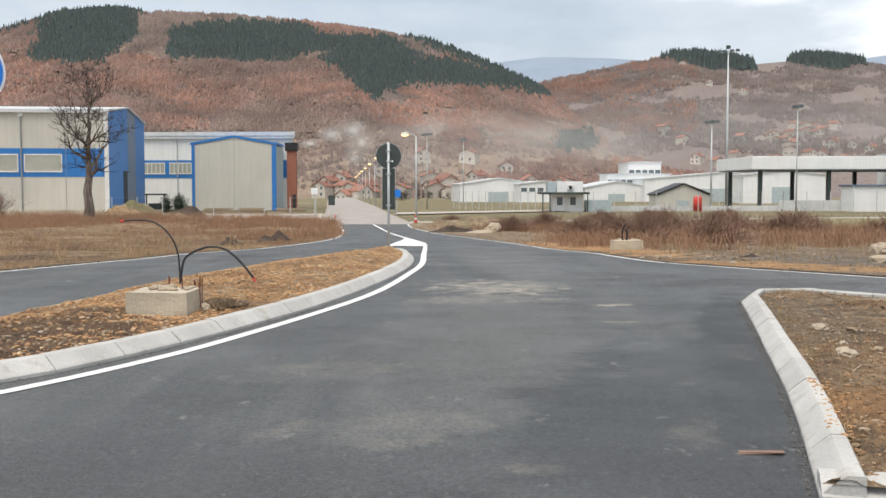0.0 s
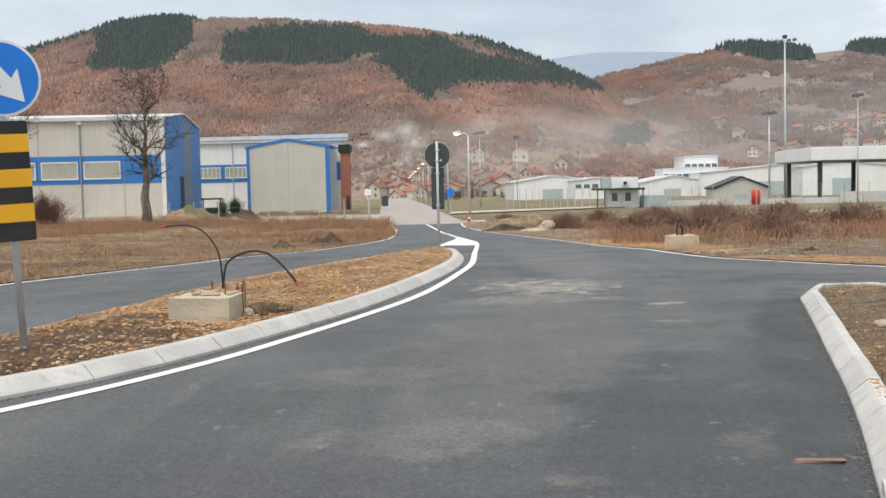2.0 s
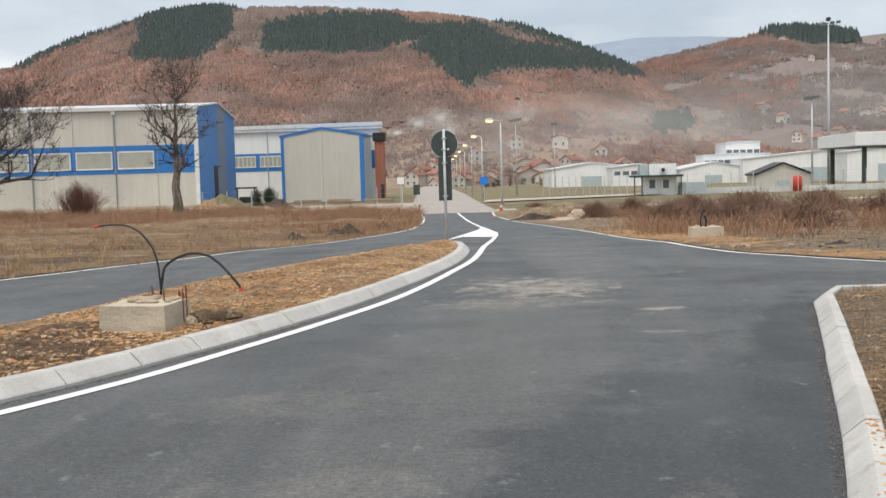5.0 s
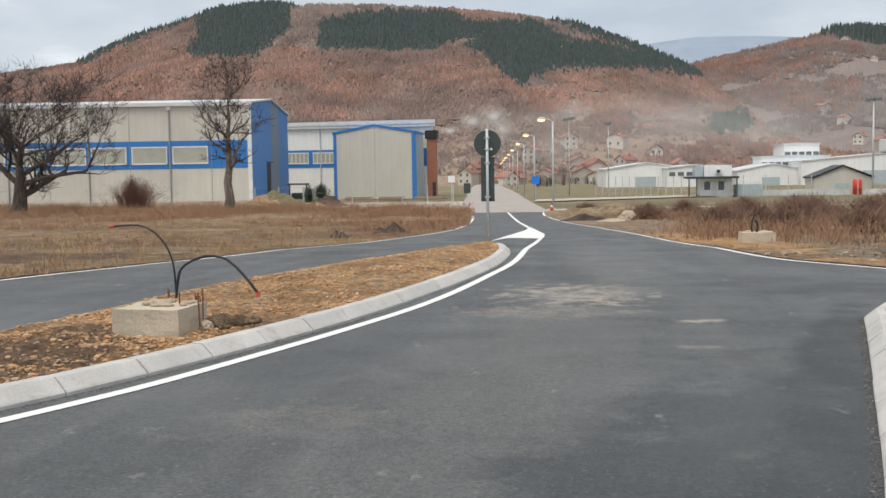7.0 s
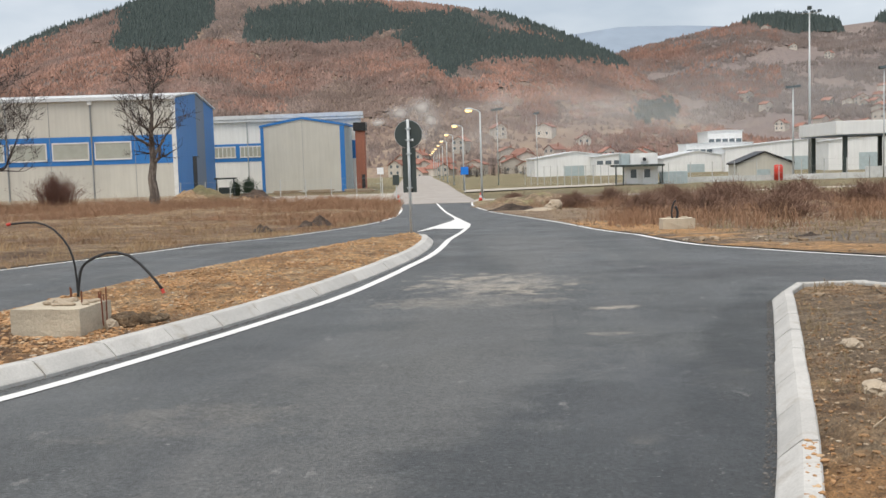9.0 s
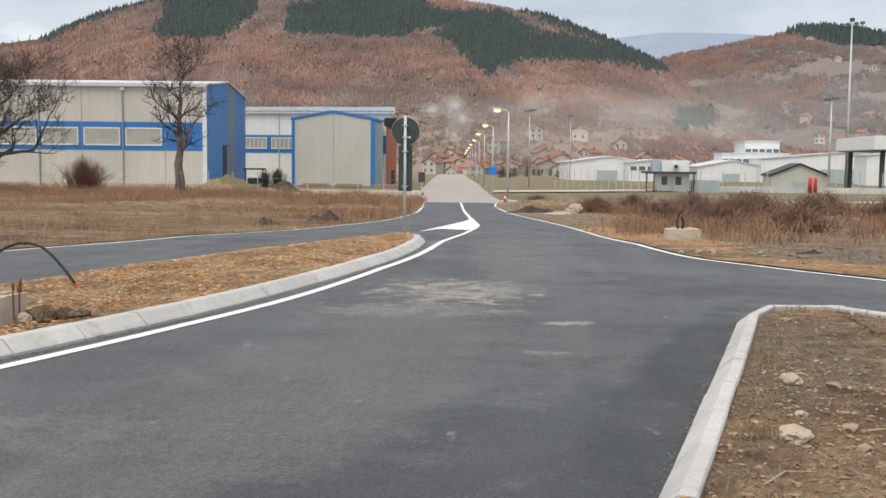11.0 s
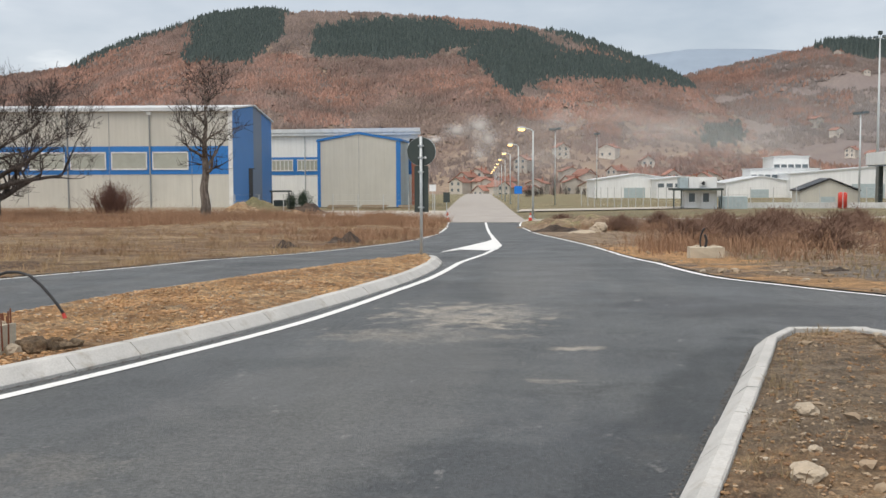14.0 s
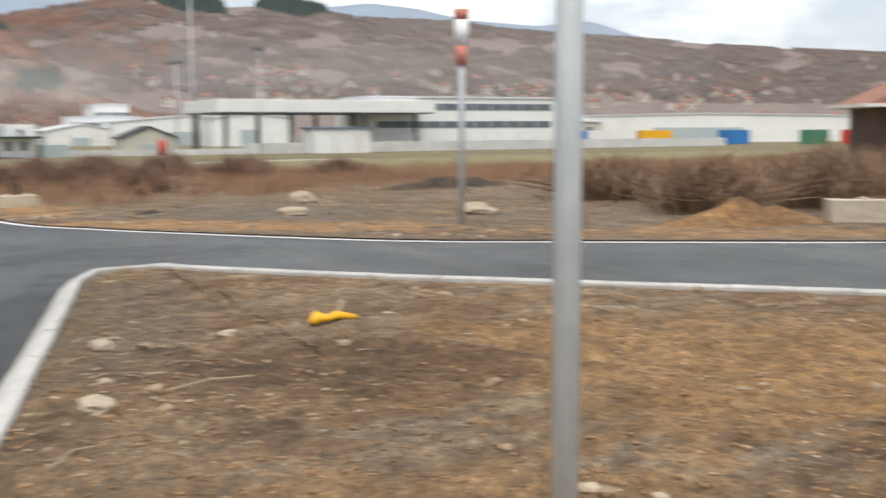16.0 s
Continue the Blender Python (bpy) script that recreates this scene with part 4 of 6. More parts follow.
M_BLUE_GREY = painted("pale_blue_grey", (0.42, 0.5, 0.52), 0.5)
M_WINDOW = painted("pale_blinds", (0.42, 0.43, 0.37), 0.25, amount=0.2, scale=0.8)
M_JOINT = painted("grey_joint", (0.3, 0.31, 0.31), 0.7)
M_GLASS = painted("dark_glass", (0.12, 0.15, 0.17), 0.12, amount=0.1)
gable_hall()


def rear_hall():
    t = thing("factory_hall", -21.7, 150.9, -1.7, "white sheet-metal hall with a blue window band", "building", turn=177, size=1.12)
    L, W, H = 30.0, 16.0, 9.3
    bm = box(0, L, -W, 0, -0.2, H)
    for v in bm.verts:
        if v.co.x < 1 and v.co.y < -1:
            v.co.x = 4.2  # the end wall runs back along the slanting boundary of the plot
    part("wall", bm, M_WHITE, t, "white ribbed cladding")
    part("blue_band", box(0.02, L, 0.0, 0.04, 3.9, 6.2), M_BLUE, t, "blue cladding band")
    bm = box(-0.5, L, -W, 0.5, H, H + 0.5)
    for v in bm.verts:
        if v.co.x < 1 and v.co.y < -1:
            v.co.x = 3.8
    part("roof", bm, M_ROOF_METAL, t, "pale metal roof edge")
    part("fascia", box(-0.45, L, 0.0, 0.42, H - 0.35, H - 0.02), M_ROOF_METAL, t)
    for k in range(5):
        x = 13.1 + k * 3.5
        w = part("window", box(x, x + 2.8, 0.03, 0.06, 4.5, 5.8), M_WINDOW, t, "strip window")
        for i in range(6):
            part("mullion", box(x + i * 0.56 - 0.05, x + i * 0.56 + 0.05, 0.04, 0.1, 4.45, 5.85), M_TRIM, w)
        part("frame", box(x - 0.1, x + 2.9, 0.04, 0.1, 5.75, 5.9), M_TRIM, w)
        part("frame", box(x - 0.1, x + 2.9, 0.04, 0.1, 4.4, 4.55), M_TRIM, w)
    part("downpipe", tube([(14.9, 0.1, 0), (14.9, 0.1, H - 0.4)], 0.07, 8), M_GALV, t)
    part("corner_trim", box(-0.06, 0.3, -0.2, 0.06, -0.2, H), M_TRIM, t)


rear_hall()


def white_gable():
    t = thing("warehouse", -33.9, 142.0, -1.58, "cream gabled warehouse with blue edge trims", "building", turn=1.5, size=1.12)
    W, H, R, D = 10.0, 7.7, 8.6, 7.0
    part("wall", prism([(0, -0.2), (0, H), (W / 2, R), (W, H), (W, -0.2)], 0, D), M_CREAM, t, "cream ribbed cladding")
    for x0, x1 in ((-0.08, 0.3), (W - 0.45, W + 0.08)):
        part("corner_trim", box(x0, x1, -0.06, 0.3, -0.2, H), M_BLUE, t, "blue corner flashing")
    part("side_panel", box(W + 0.0, W + 0.06, 0.3, D, -0.2, H - 0.1), M_BLUE_GREY, t, "pale grey side cladding")
    for s in (0, 1):
        a, b = ((-0.2, H), (W / 2, R)) if s == 0 else ((W / 2, R), (W + 0.2, H))
        part("verge_trim", prism([a, b, (b[0], b[1] + 0.28), (a[0], a[1] + 0.28)], -0.1, D + 0.1), M_BLUE, t, "blue roof edge")
    part("panel_joint", box(W / 2 - 0.02, W / 2 + 0.02, -0.012, 0.02, 0, R - 0.1), M_JOINT, t)


white_gable()


def chimney():
    t = thing("chimney", -21.0, 146.0, -1.7, "square red brick chimney with a sooty black head", "chimney", size=1.15)
    part("shaft", box(-0.55, 0.55, -0.55, 0.55, -0.2, 7.0, 0.03), M_BRICK, t, "red brick shaft")
    part("head", box(-0.75, 0.75, -0.75, 0.75, 7.0, 8.0, 0.05), M_BLACK, t, "sooty black metal head")
    part("door", box(0.1, 0.5, -0.6, -0.5, 0, 1.8), M_DARK, t)


chimney()


# ---- street furniture along the far road ----
def glow_material():
    s = Shader("sodium_lamp_glow", 0.5).base((1.0, 0.8, 0.45))
    s.bsdf.inputs["Emission Color"].default_value = (1.0, 0.6, 0.18, 1)
    s.bsdf.inputs["Emission Strength"].default_value = 1.5
    return s.done()


M_GLOW = glow_material()


def street_lamp():
    t = thing("street_lamp", -2.4, 94.0, ground_z(94), "lit street lamp on a slim galvanised pole", "street lamp", "street lamps along the concrete road", size=1.55)
    part("pole", tube([(0, 0, -0.2), (0, 0, 2.6), (0, 0, 4.9)], [0.07, 0.055, 0.04], 10), M_GALV, t, "", True)
    part("arm", tube([(0, 0, 4.85), (-0.15, 0, 5.0), (-0.45, 0, 5.04)], 0.03, 8), M_GALV, t, "", True)
    bm = bmesh.new()
    bmesh.ops.create_uvsphere(bm, u_segments=14, v_segments=8, radius=0.5)
    bmesh.ops.scale(bm, vec=(0.52, 0.26, 0.16), verts=bm.verts)
    bmesh.ops.translate(bm, vec=(-0.62, 0, 5.06), verts=bm.verts)
    head = part("lamp_head", bm, M_GALV, t, "flat grey lamp head", True)
    bm = bmesh.new()
    bmesh.ops.create_uvsphere(bm, u_segments=12, v_segments=8, radius=0.5)
    bmesh.ops.scale(bm, vec=(0.42, 0.22, 0.2), verts=bm.verts)
    bmesh.ops.translate(bm, vec=(-0.64, 0, 4.99), verts=bm.verts)
    part("lens", bm, M_GLOW, head, "glowing yellow lens", True)
    part("base_plate", box(-0.14, 0.14, -0.14, 0.14, 0.0, 0.04, 0.005), M_GALV, t)
    return t


lamp = street_lamp()
for k in range(1, 9):
    y = 94 + 36.4 * k
    copy_thing(lamp, pose(-2.4 - 3.6 * k, y, ground_z(y), 0, 0, random.uniform(-3, 3)))


def traffic_cone(x, y):
    t = thing("traffic_cone", x, y, ground_z(y) + 0.02, "red plastic traffic cone with a white band", "traffic cone", "cones at the road end")
    part("base", box(-0.2, 0.2, -0.2, 0.2, 0, 0.04, 0.01), M_RED, t)
    part("cone", tube([(0, 0, 0.04), (0, 0, 0.3)], [0.16, 0.105], 14), M_RED, t, "", True)
    part("band", tube([(0, 0, 0.3), (0, 0, 0.47)], [0.105, 0.075], 14), M_SIGN_WHITE, t, "white reflective band", True)
    part("tip", tube([(0, 0, 0.47), (0, 0, 0.7)], [0.075, 0.03], 14), M_RED, t, "", True)
    return t


traffic_cone(-8.85, 86.0)
cone = traffic_cone(-2.3, 88.0)
copy_thing(cone, pose(-9.1, 88.5, ground_z(88.5) + 0.02))


def info_sign(x, y, high, w, h, material, label, back=M_GALV):
    t = thing("traffic_sign", x, y, ground_z(y), label, "traffic sign")
    part("pole", tube([(0, 0, -0.1), (0, 0, high)], 0.035, 8), M_GALV, t)
    part("plate", box(-w / 2, w / 2, -0.05, -0.03, high - h, high, 0.01), material, t)
    return t


info_sign(-5.15, 117.0, 2.8, 0.85, 0.85, M_SIGN_BLUE, "small blue square sign beside the concrete road")
info_sign(-13.5, 110.0, 3.0, 0.7, 0.7, M_SIGN_WHITE, "white board on a post by the apron")
info_sign(-10.2, 96.0, 2.3, 0.6, 0.9, M_SIGN_BACK, "small dark grey road sign on a post")


def floodlight_mast(x, y, top, arms, label, r=0.16):
    z = ground_z(y)
    h = top - z
    t = thing("floodlight_mast", x, y, z, label, "light mast")
    part("pole", tube([(0, 0, -0.2), (0, 0, h)], [r, r * 0.5], 12), M_GALV, t, "tapered steel pole", True)
    part("crossbar", tube([(-arms, 0, h - 0.2), (arms, 0, h)], 0.05, 8), M_GALV, t)
    for dx in (-arms, -arms * 0.4, arms * 0.4, arms):
        lampbox = part("floodlight", box(dx - 0.28, dx + 0.28, -0.3, 0.2, h - 0.1 + dx * 0.1, h + 0.25 + dx * 0.1, 0.04), M_SIGN_BACK, t, "dark floodlight housing")
        part("glass", box(dx - 0.22, dx + 0.22, -0.32, -0.3, h - 0.05 + dx * 0.1, h + 0.2 + dx * 0.1), M_GLASS, lampbox)
    if top > 12:
        part("lantern", box(-0.3, 0.3, -0.3, 0.3, h + 0.4, h + 0.95, 0.06), M_SIGN_BACK, t, "dark top lantern")
    return t


floodlight_mast(45.4, 168.0, 22.8, 1.5, "tall galvanised floodlight mast with dark lamps", 0.22)
floodlight_mast(40.9, 160.0, 11.1, 0.8, "shorter floodlight pole with a cluster of lamps", 0.17)
floodlight_mast(-2.4, 158.5, 9.2, 0.6, "slim pole with floodlights behind the street lamps", 0.1)
plain = floodlight_mast(45.7, 135.6, 11.6, 0.4, "slim grey lamp pole in front of the canopy", 0.1)
copy_thing(plain, pose(4.3, 222, ground_z(222)))


# ---- terminal on the right ----
def canopy():
    t = thing("canopy", 42.7, 145.0, -2.08, "large flat white canopy on dark steel columns", "canopy", size=1.35)
    part("fascia", box(0, 25, 0, 14, 4.3, 5.65, 0.06), M_WHITE, t, "white sheet fascia")
    part("soffit", box(0.2, 24.8, 0.2, 13.8, 4.2, 4.296), M_BLUE_DK, t, "dark soffit")
    for y in (1.2, 12.5):
        for x in (1.2, 8.3, 15.4, 23):
            part("column", box(x - 0.2, x + 0.2, y - 0.2, y + 0.2, -0.2, 4.3, 0.03), M_SIGN_BACK, t, "dark steel column")


canopy()


def office_block():
    t = thing("office_building", 68.4, 151.8, -2.15, "long white two-storey office block with ribbon windows", "building", turn=-4, size=1.35)
    part("wall", box(0, 25, 0, 12, -0.2, 6.1, 0.04), M_WHITE, t)
    part("roof", box(-0.15, 25.15, -0.15, 12.15, 6.1, 6.35, 0.03), M_ROOF_METAL, t)
    for z in (2.7, 4.75):
        w = part("window", box(0.8, 23.8, -0.05, 0.02, z, z + 0.75), M_GLASS, t, "dark ribbon window")
        for k in range(12):
            part("mullion", box(0.8 + k * 2.08, 0.88 + k * 2.08, -0.08, -0.04, z, z + 0.75), M_TRIM, w)
    part("door", box(-0.06, 0.02, 2, 3.4, -0.2, 2.2), M_GLASS, t)


office_block()


def kiosk():
    t = thing("kiosk", 52.5, 134.2, -2.0, "white container kiosk with a flat roof", "kiosk", size=1.35)
    part("wall", box(0, 6.1, 0, 3, -0.1, 2.5, 0.03), M_WHITE, t)
    part("roof", box(-0.2, 6.3, -0.2, 3.2, 2.5, 2.68, 0.03), M_BLUE_DK, t, "dark roof edge")
    part("door", box(4.6, 5.4, -0.03, 0.02, 0, 2.05), M_TRIM, t)


kiosk()


def guard_house():
    t = thing("guard_house", 13.0, 135.0, -1.9, "small white gatehouse under a dark flat canopy", "guard house", size=1.3)
    part("wall", box(0.9, 3.9, 0, 3, -0.1, 1.9, 0.02), M_WHITE, t)
    part("upper_wall", box(1.3, 3.9, 0.2, 3, 1.95, 3.05, 0.02), M_WHITE, t)
    part("water_box", box(0.45, 1.25, 0.3, 2.8, 1.95, 3.0, 0.02), M_BLUE_GREY, t, "grey sheet-metal box on the roof")
    for k in range(7):
        part("annex_post", box(4.5 + k * 0.35, 4.54 + k * 0.35, -0.6, -0.56, -0.1, 1.35), M_GALV, t)
    part("canopy_roof", box(-0.4, 4.4, -1.2, 3.2, 1.78, 1.98, 0.03), M_SIGN_BACK, t, "dark canopy roof")
    for x in (-0.2, 0.5, 4.2):
        part("post", tube([(x, -1.0, -0.1), (x, -1.0, 1.8)], 0.06, 8), M_SIGN_BACK, t)
    for x in (1.3, 2.6):
        part("window", box(x, x + 0.55, -0.04, 0.02, 0.7, 1.5), M_GLASS, t, "dark window")
    part("door", box(2.0, 2.45, -0.04, 0.02, 0, 1.6), M_TRIM, t)
    ac = part("air_conditioner", box(2.3, 2.95, 0.0, 0.2, 2.2, 2.7, 0.03), M_TRIM, t, "white cooling unit")
    part("fan_grille", tube([(2.62, -0.02, 2.45), (2.62, 0.02, 2.45)], 0.18, 14), M_DARK, ac)
    part("annex", box(4.2, 6.6, -0.5, 1.5, -0.1, 1.2, 0.02), M_BLUE_GREY, t, "pale blue-grey container annex")


guard_house()


M_WIRE = painted("weathered_wire", (0.5, 0.51, 0.5), 0.6)


def fence(x0, y0, x1, y1, pitch, high, label):
    t = thing("fence", x0, y0, ground_z(y0), label, "fence")
    n = int(math.hypot(x1 - x0, y1 - y0) / pitch)
    mesh = None
    for k in range(n + 1):
        f = k / n
        x, y = (x1 - x0) * f, (y1 - y0) * f
        z = ground_z(y0 + y) - ground_z(y0)
        if mesh is None:
            first = part("post", tube([(0, 0, -0.2), (0, 0, high)], 0.05, 6), M_WIRE, t)
            mesh = first.data
        else:
            ob = new("post", mesh)
            ob.parent = t
            ob.matrix_basis = pose(x, y, z)
    zz = ground_z(y1) - ground_z(y0)
    for h in (high * 0.97, high * 0.66, high * 0.35, 0.1):
        part("rail", tube([(0, 0, h), (x1 - x0, y1 - y0, zz + h)], 0.007, 5), M_WIRE, t)
    return t


fence(19.1, 133.0, 42.7, 131.5, 2.6, 2.5, "grey wire fence on slim steel posts")
fence(42.7, 131.5, 104.8, 139.6, 3.1, 2.5, "grey wire fence on slim steel posts")
fence(1.5, 152.0, 13.0, 136.0, 1.5, 2.5, "grey mesh fence beside the gatehouse")
fence(-38.5, 113.2, -13.6, 112.0, 2.7, 2.0, "thin wire fence in front of the halls")


def low_wall(x0, y0, x1, y1, h, label):
    t = thing("low_wall", x0, y0, ground_z(y0), label, "wall", turn=math.degrees(math.atan2(y1 - y0, x1 - x0)))
    L = math.hypot(x1 - x0, y1 - y0)
    n = max(1, int(L / 3))
    for k in range(n):
        part("wall_panel", box(k * L / n + 0.02, (k + 1) * L / n - 0.02, -0.06, 0.06, -0.3, h * random.uniform(0.97, 1.03), 0.015), M_LOWWALL, t)


M_LOWWALL = concrete_material("pale_wall_panel", (0.6, 0.61, 0.6))
low_wall(44.1, 137.6, 134.5, 145.0, 1.3, "low wall of pale concrete panels")
low_wall(19.8, 138.3, 44.1, 137.6, 0.6, "low dark base wall of the fence")


def shed(x, y, w, d, h, rise, label, wall, roof, turn=0.0, name="industrial_hall", windows=0):
    t = thing(name, x, y, ground_z(y) - 0.3, label, "building", turn=turn, size=1.35)
    part("wall", prism([(0, -0.5), (0, h), (w / 2, h + rise), (w, h), (w, -0.5)], 0, d), wall, t)
    for a, b in (((-0.2, h), (w / 2, h + rise)), ((w / 2, h + rise), (w + 0.2, h))):
        part("roof", prism([a, b, (b[0], b[1] + 0.18), (a[0], a[1] + 0.18)], -0.2, d + 0.2), roof, t)
    for k in range(windows):
        x0 = w * (k + 0.5) / windows
        part("window", box(x0 - 0.5, x0 + 0.5, -0.05, 0.05, h * 0.62, h * 0.82), M_GLASS, t)
    if windows == 0:
        part("gate", box(w * 0.35, w * 0.6, -0.05, 0.05, -0.3, h * 0.6), M_BLUE_GREY, t, "grey roller gate")
    return t


shed(4.13, 253.03, 14.5, 20, 3.2, 1.1, "low white industrial hall below the village", M_WHITE, M_ROOF_METAL, 4)
shed(17.77, 242.23, 8.5, 20, 3.2, 0.5, "white flat-roofed workshop with small windows", M_WHITE, M_ROOF_METAL, 2, windows=6)
shed(34.64, 255.73, 12, 22, 2.6, 1.2, "low white hall with a pale roof", M_WHITE, M_ROOF_METAL)
shed(48.15, 250.33, 28, 26, 4.1, 1.2, "long white hall with a grey gate", M_WHITE, M_ROOF_METAL, -3)
shed(48.55, 274.63, 6.3, 12, 7.5, 0.15, "tall white block behind the low halls", M_WHITE, M_ROOF_METAL, windows=5)
shed(42.61, 271.93, 12.5, 6, 5.2, 0.2, "long white clerestory on the factory roof", M_WHITE, M_ROOF_METAL, 6, windows=10)
shed(61.65, 215.23, 12, 14, 4.4, 0.7, "white storage hall behind the canopy", M_WHITE, M_ROOF_METAL, -8)
shed(34.1, 166.63, 6.2, 5, 1.5, 1.3, "open-sided pavilion with a dark gabled roof", M_CREAM, M_BLACK, 0, "pavilion")
shed(129.15, 201.73, 60, 20, 4.4, 0.5, "long pale storage hall on the plain", M_WHITE, M_ROOF_METAL, -25)
shed(115.65, 190.93, 16, 10, 3.4, 0.4, "pale depot building on the plain", M_CREAM, M_ROOF_METAL, -20, windows=4)


def tank():
    t = thing("water_tank", 33.3, 137.0, ground_z(137), "small upright red steel tank by the fence", "tank", size=1.3)
    part("shell", tube([(0, 0, -0.1), (0, 0, 1.3), (0, 0, 1.42)], [0.42, 0.42, 0.3], 18), M_RED, t, "", True)


tank()


def container(x, y, m, label, turn):
    t = thing("shipping_container", x, y, ground_z(y), label, "container", "containers on the plain", turn=turn)
    part("shell", box(0, 6, 0, 2.4, 0, 2.6, 0.04), m, t)
    part("door", box(5.98, 6.04, 0.1, 2.3, 0.1, 2.5), M_GALV, t)


M_GREEN = painted("green_paint", (0.06, 0.22, 0.12), 0.5)
for i, (x, y, m, lab) in enumerate(((84, 124, M_BLUE, "blue steel container on the plain"), (96, 120, M_YELLOW, "yellow steel container on the plain"), (90, 128, M_SIGN_WHITE, "white steel container on the plain"),
                                    (108, 116, M_BLUE, "blue steel container on the plain"), (116, 108, M_GREEN, "green steel container beside the track"), (121, 105, M_RED, "red steel container beside the track"))):
    container(x * 1.3, y * 1.3, m, lab, -20 + 8 * i)


def brown_house():
    t = thing("house", 73.5, 62.0, ground_z(62), "dark brown house with a broad red roof", "house", turn=-35)
    part("wall", box(0, 14, 0, 9, -0.3, 4.2, 0.03), painted("brown_boards", (0.09, 0.05, 0.035), 0.8), t)
    part("fascia_board", box(-1.6, 15.6, -1.8, 10.8, 4.2, 4.5, 0.04), M_TRIM, t, "pale overhanging eaves")
    part("roof", prism([(-1.2, 4.5), (7, 8.2), (15.2, 4.5)], -1.4, 10.4), M_TILE, t, "red tiled roof")
    part("window", box(1.5, 3.2, -0.04, 0.02, 1.2, 2.6), M_GLASS, t)


def tile_material():
    # red is muted, putting the village haze into the tile colour
    s = Shader("red_roof_tiles", 0.9).base((0.3, 0.145, 0.105))
    s.value(s.random(), 0.75, 1.2)
    s.over((0.2, 0.1, 0.075), s.noise(0.9, 5.0, 0.45, 0.7), 0.6)
    s.bump(s.noise(3, 3.0, 0.3, 0.7), 0.4, 0.1)
    return s.done()


def render_material():
    s = Shader("house_plaster", 0.9).base((0.62, 0.57, 0.5))
    s.value(s.random(), 0.7, 1.1)
    s.value(s.noise(0.4, 4.0, 0.3, 0.7), 0.9, 1.05)
    return s.done()


M_TILE, M_PLASTER = tile_material(), render_material()
brown_house()


# ---- village ----
def village_house(w, d, h, rise, label):
    t = thing("house", 0, -300, 0, label, "house", "houses of the village")
    part("wall", prism([(-w / 2, -3), (-w / 2, h), (0, h + rise), (w / 2, h), (w / 2, -3)], -d / 2, d / 2), M_PLASTER, t)
    for a, b in (((-w / 2 - 0.5, h - 0.25), (0, h + rise)), ((0, h + rise), (w / 2 + 0.5, h - 0.25))):
        part("roof", prism([a, b, (b[0], b[1] + 0.25), (a[0], a[1] + 0.25)], -d / 2 - 0.5, d / 2 + 0.5), M_TILE, t, "red tiled roof")
    for zz in ([1.0, 3.8] if h > 5 else [1.0]):
        for x in (-w * 0.28, w * 0.2):
            part("window", box(x - 0.55, x + 0.55, -d / 2 - 0.05, -d / 2 + 0.05, zz, zz + 1.3), M_GLASS, t)
    part("chimney", box(w * 0.2, w * 0.2 + 0.5, 0.5, 1.0, h, h + rise + 0.9), M_BRICK, t)
    return t


def settle():
    rng = random.Random(11)
    kinds = [village_house(6.5, 8, 3.0, 2.2, "small plastered village house with a red tiled roof"), village_house(7, 7.5, 5.1, 2.3, "two-storey plastered house with a red tiled roof"),
             village_house(9, 6.5, 4.9, 1.9, "broad pale house with a red tiled roof")]
    spots = []
    for k in range(34):  # foot of the near hill, beyond the white halls
        u = rng.uniform(-0.115, 0.12)
        spots.append(near_hill.place(u, rng.uniform(0.0, 0.1)))
    for u, s in ((-0.02, 0.2), (0.025, 0.2), (0.06, 0.16), (-0.055, 0.12)):
        spots.append(near_hill.place(u, s))
    for k in range(120):  # the right-hand slope
        u = rng.choice((rng.gauss(0.34, 0.03), rng.uniform(0.2, 0.5), rng.gauss(0.62, 0.08), rng.uniform(0.45, 1.0), rng.gauss(0.9, 0.12)))
        s = rng.uniform(0.12, 0.36) if u < 0.45 else rng.uniform(0.05, 0.42)
        if u > 0.18:
            spots.append(right_hill.place(u, s))
    for u, s in ((0.228, 0.9), (0.252, 0.66), (0.285, 0.62), (0.21, 0.36), (0.205, 0.37)):
        spots.append(right_hill.place(u, s))
    for i, (x, y, z) in enumerate(spots):
        m = pose(x, y, z, 0, 0, rng.uniform(-50, 50))
        if i < 3:
            kinds[i].matrix_basis = m
        else:
            copy_thing(kinds[i % 3], m)


settle()


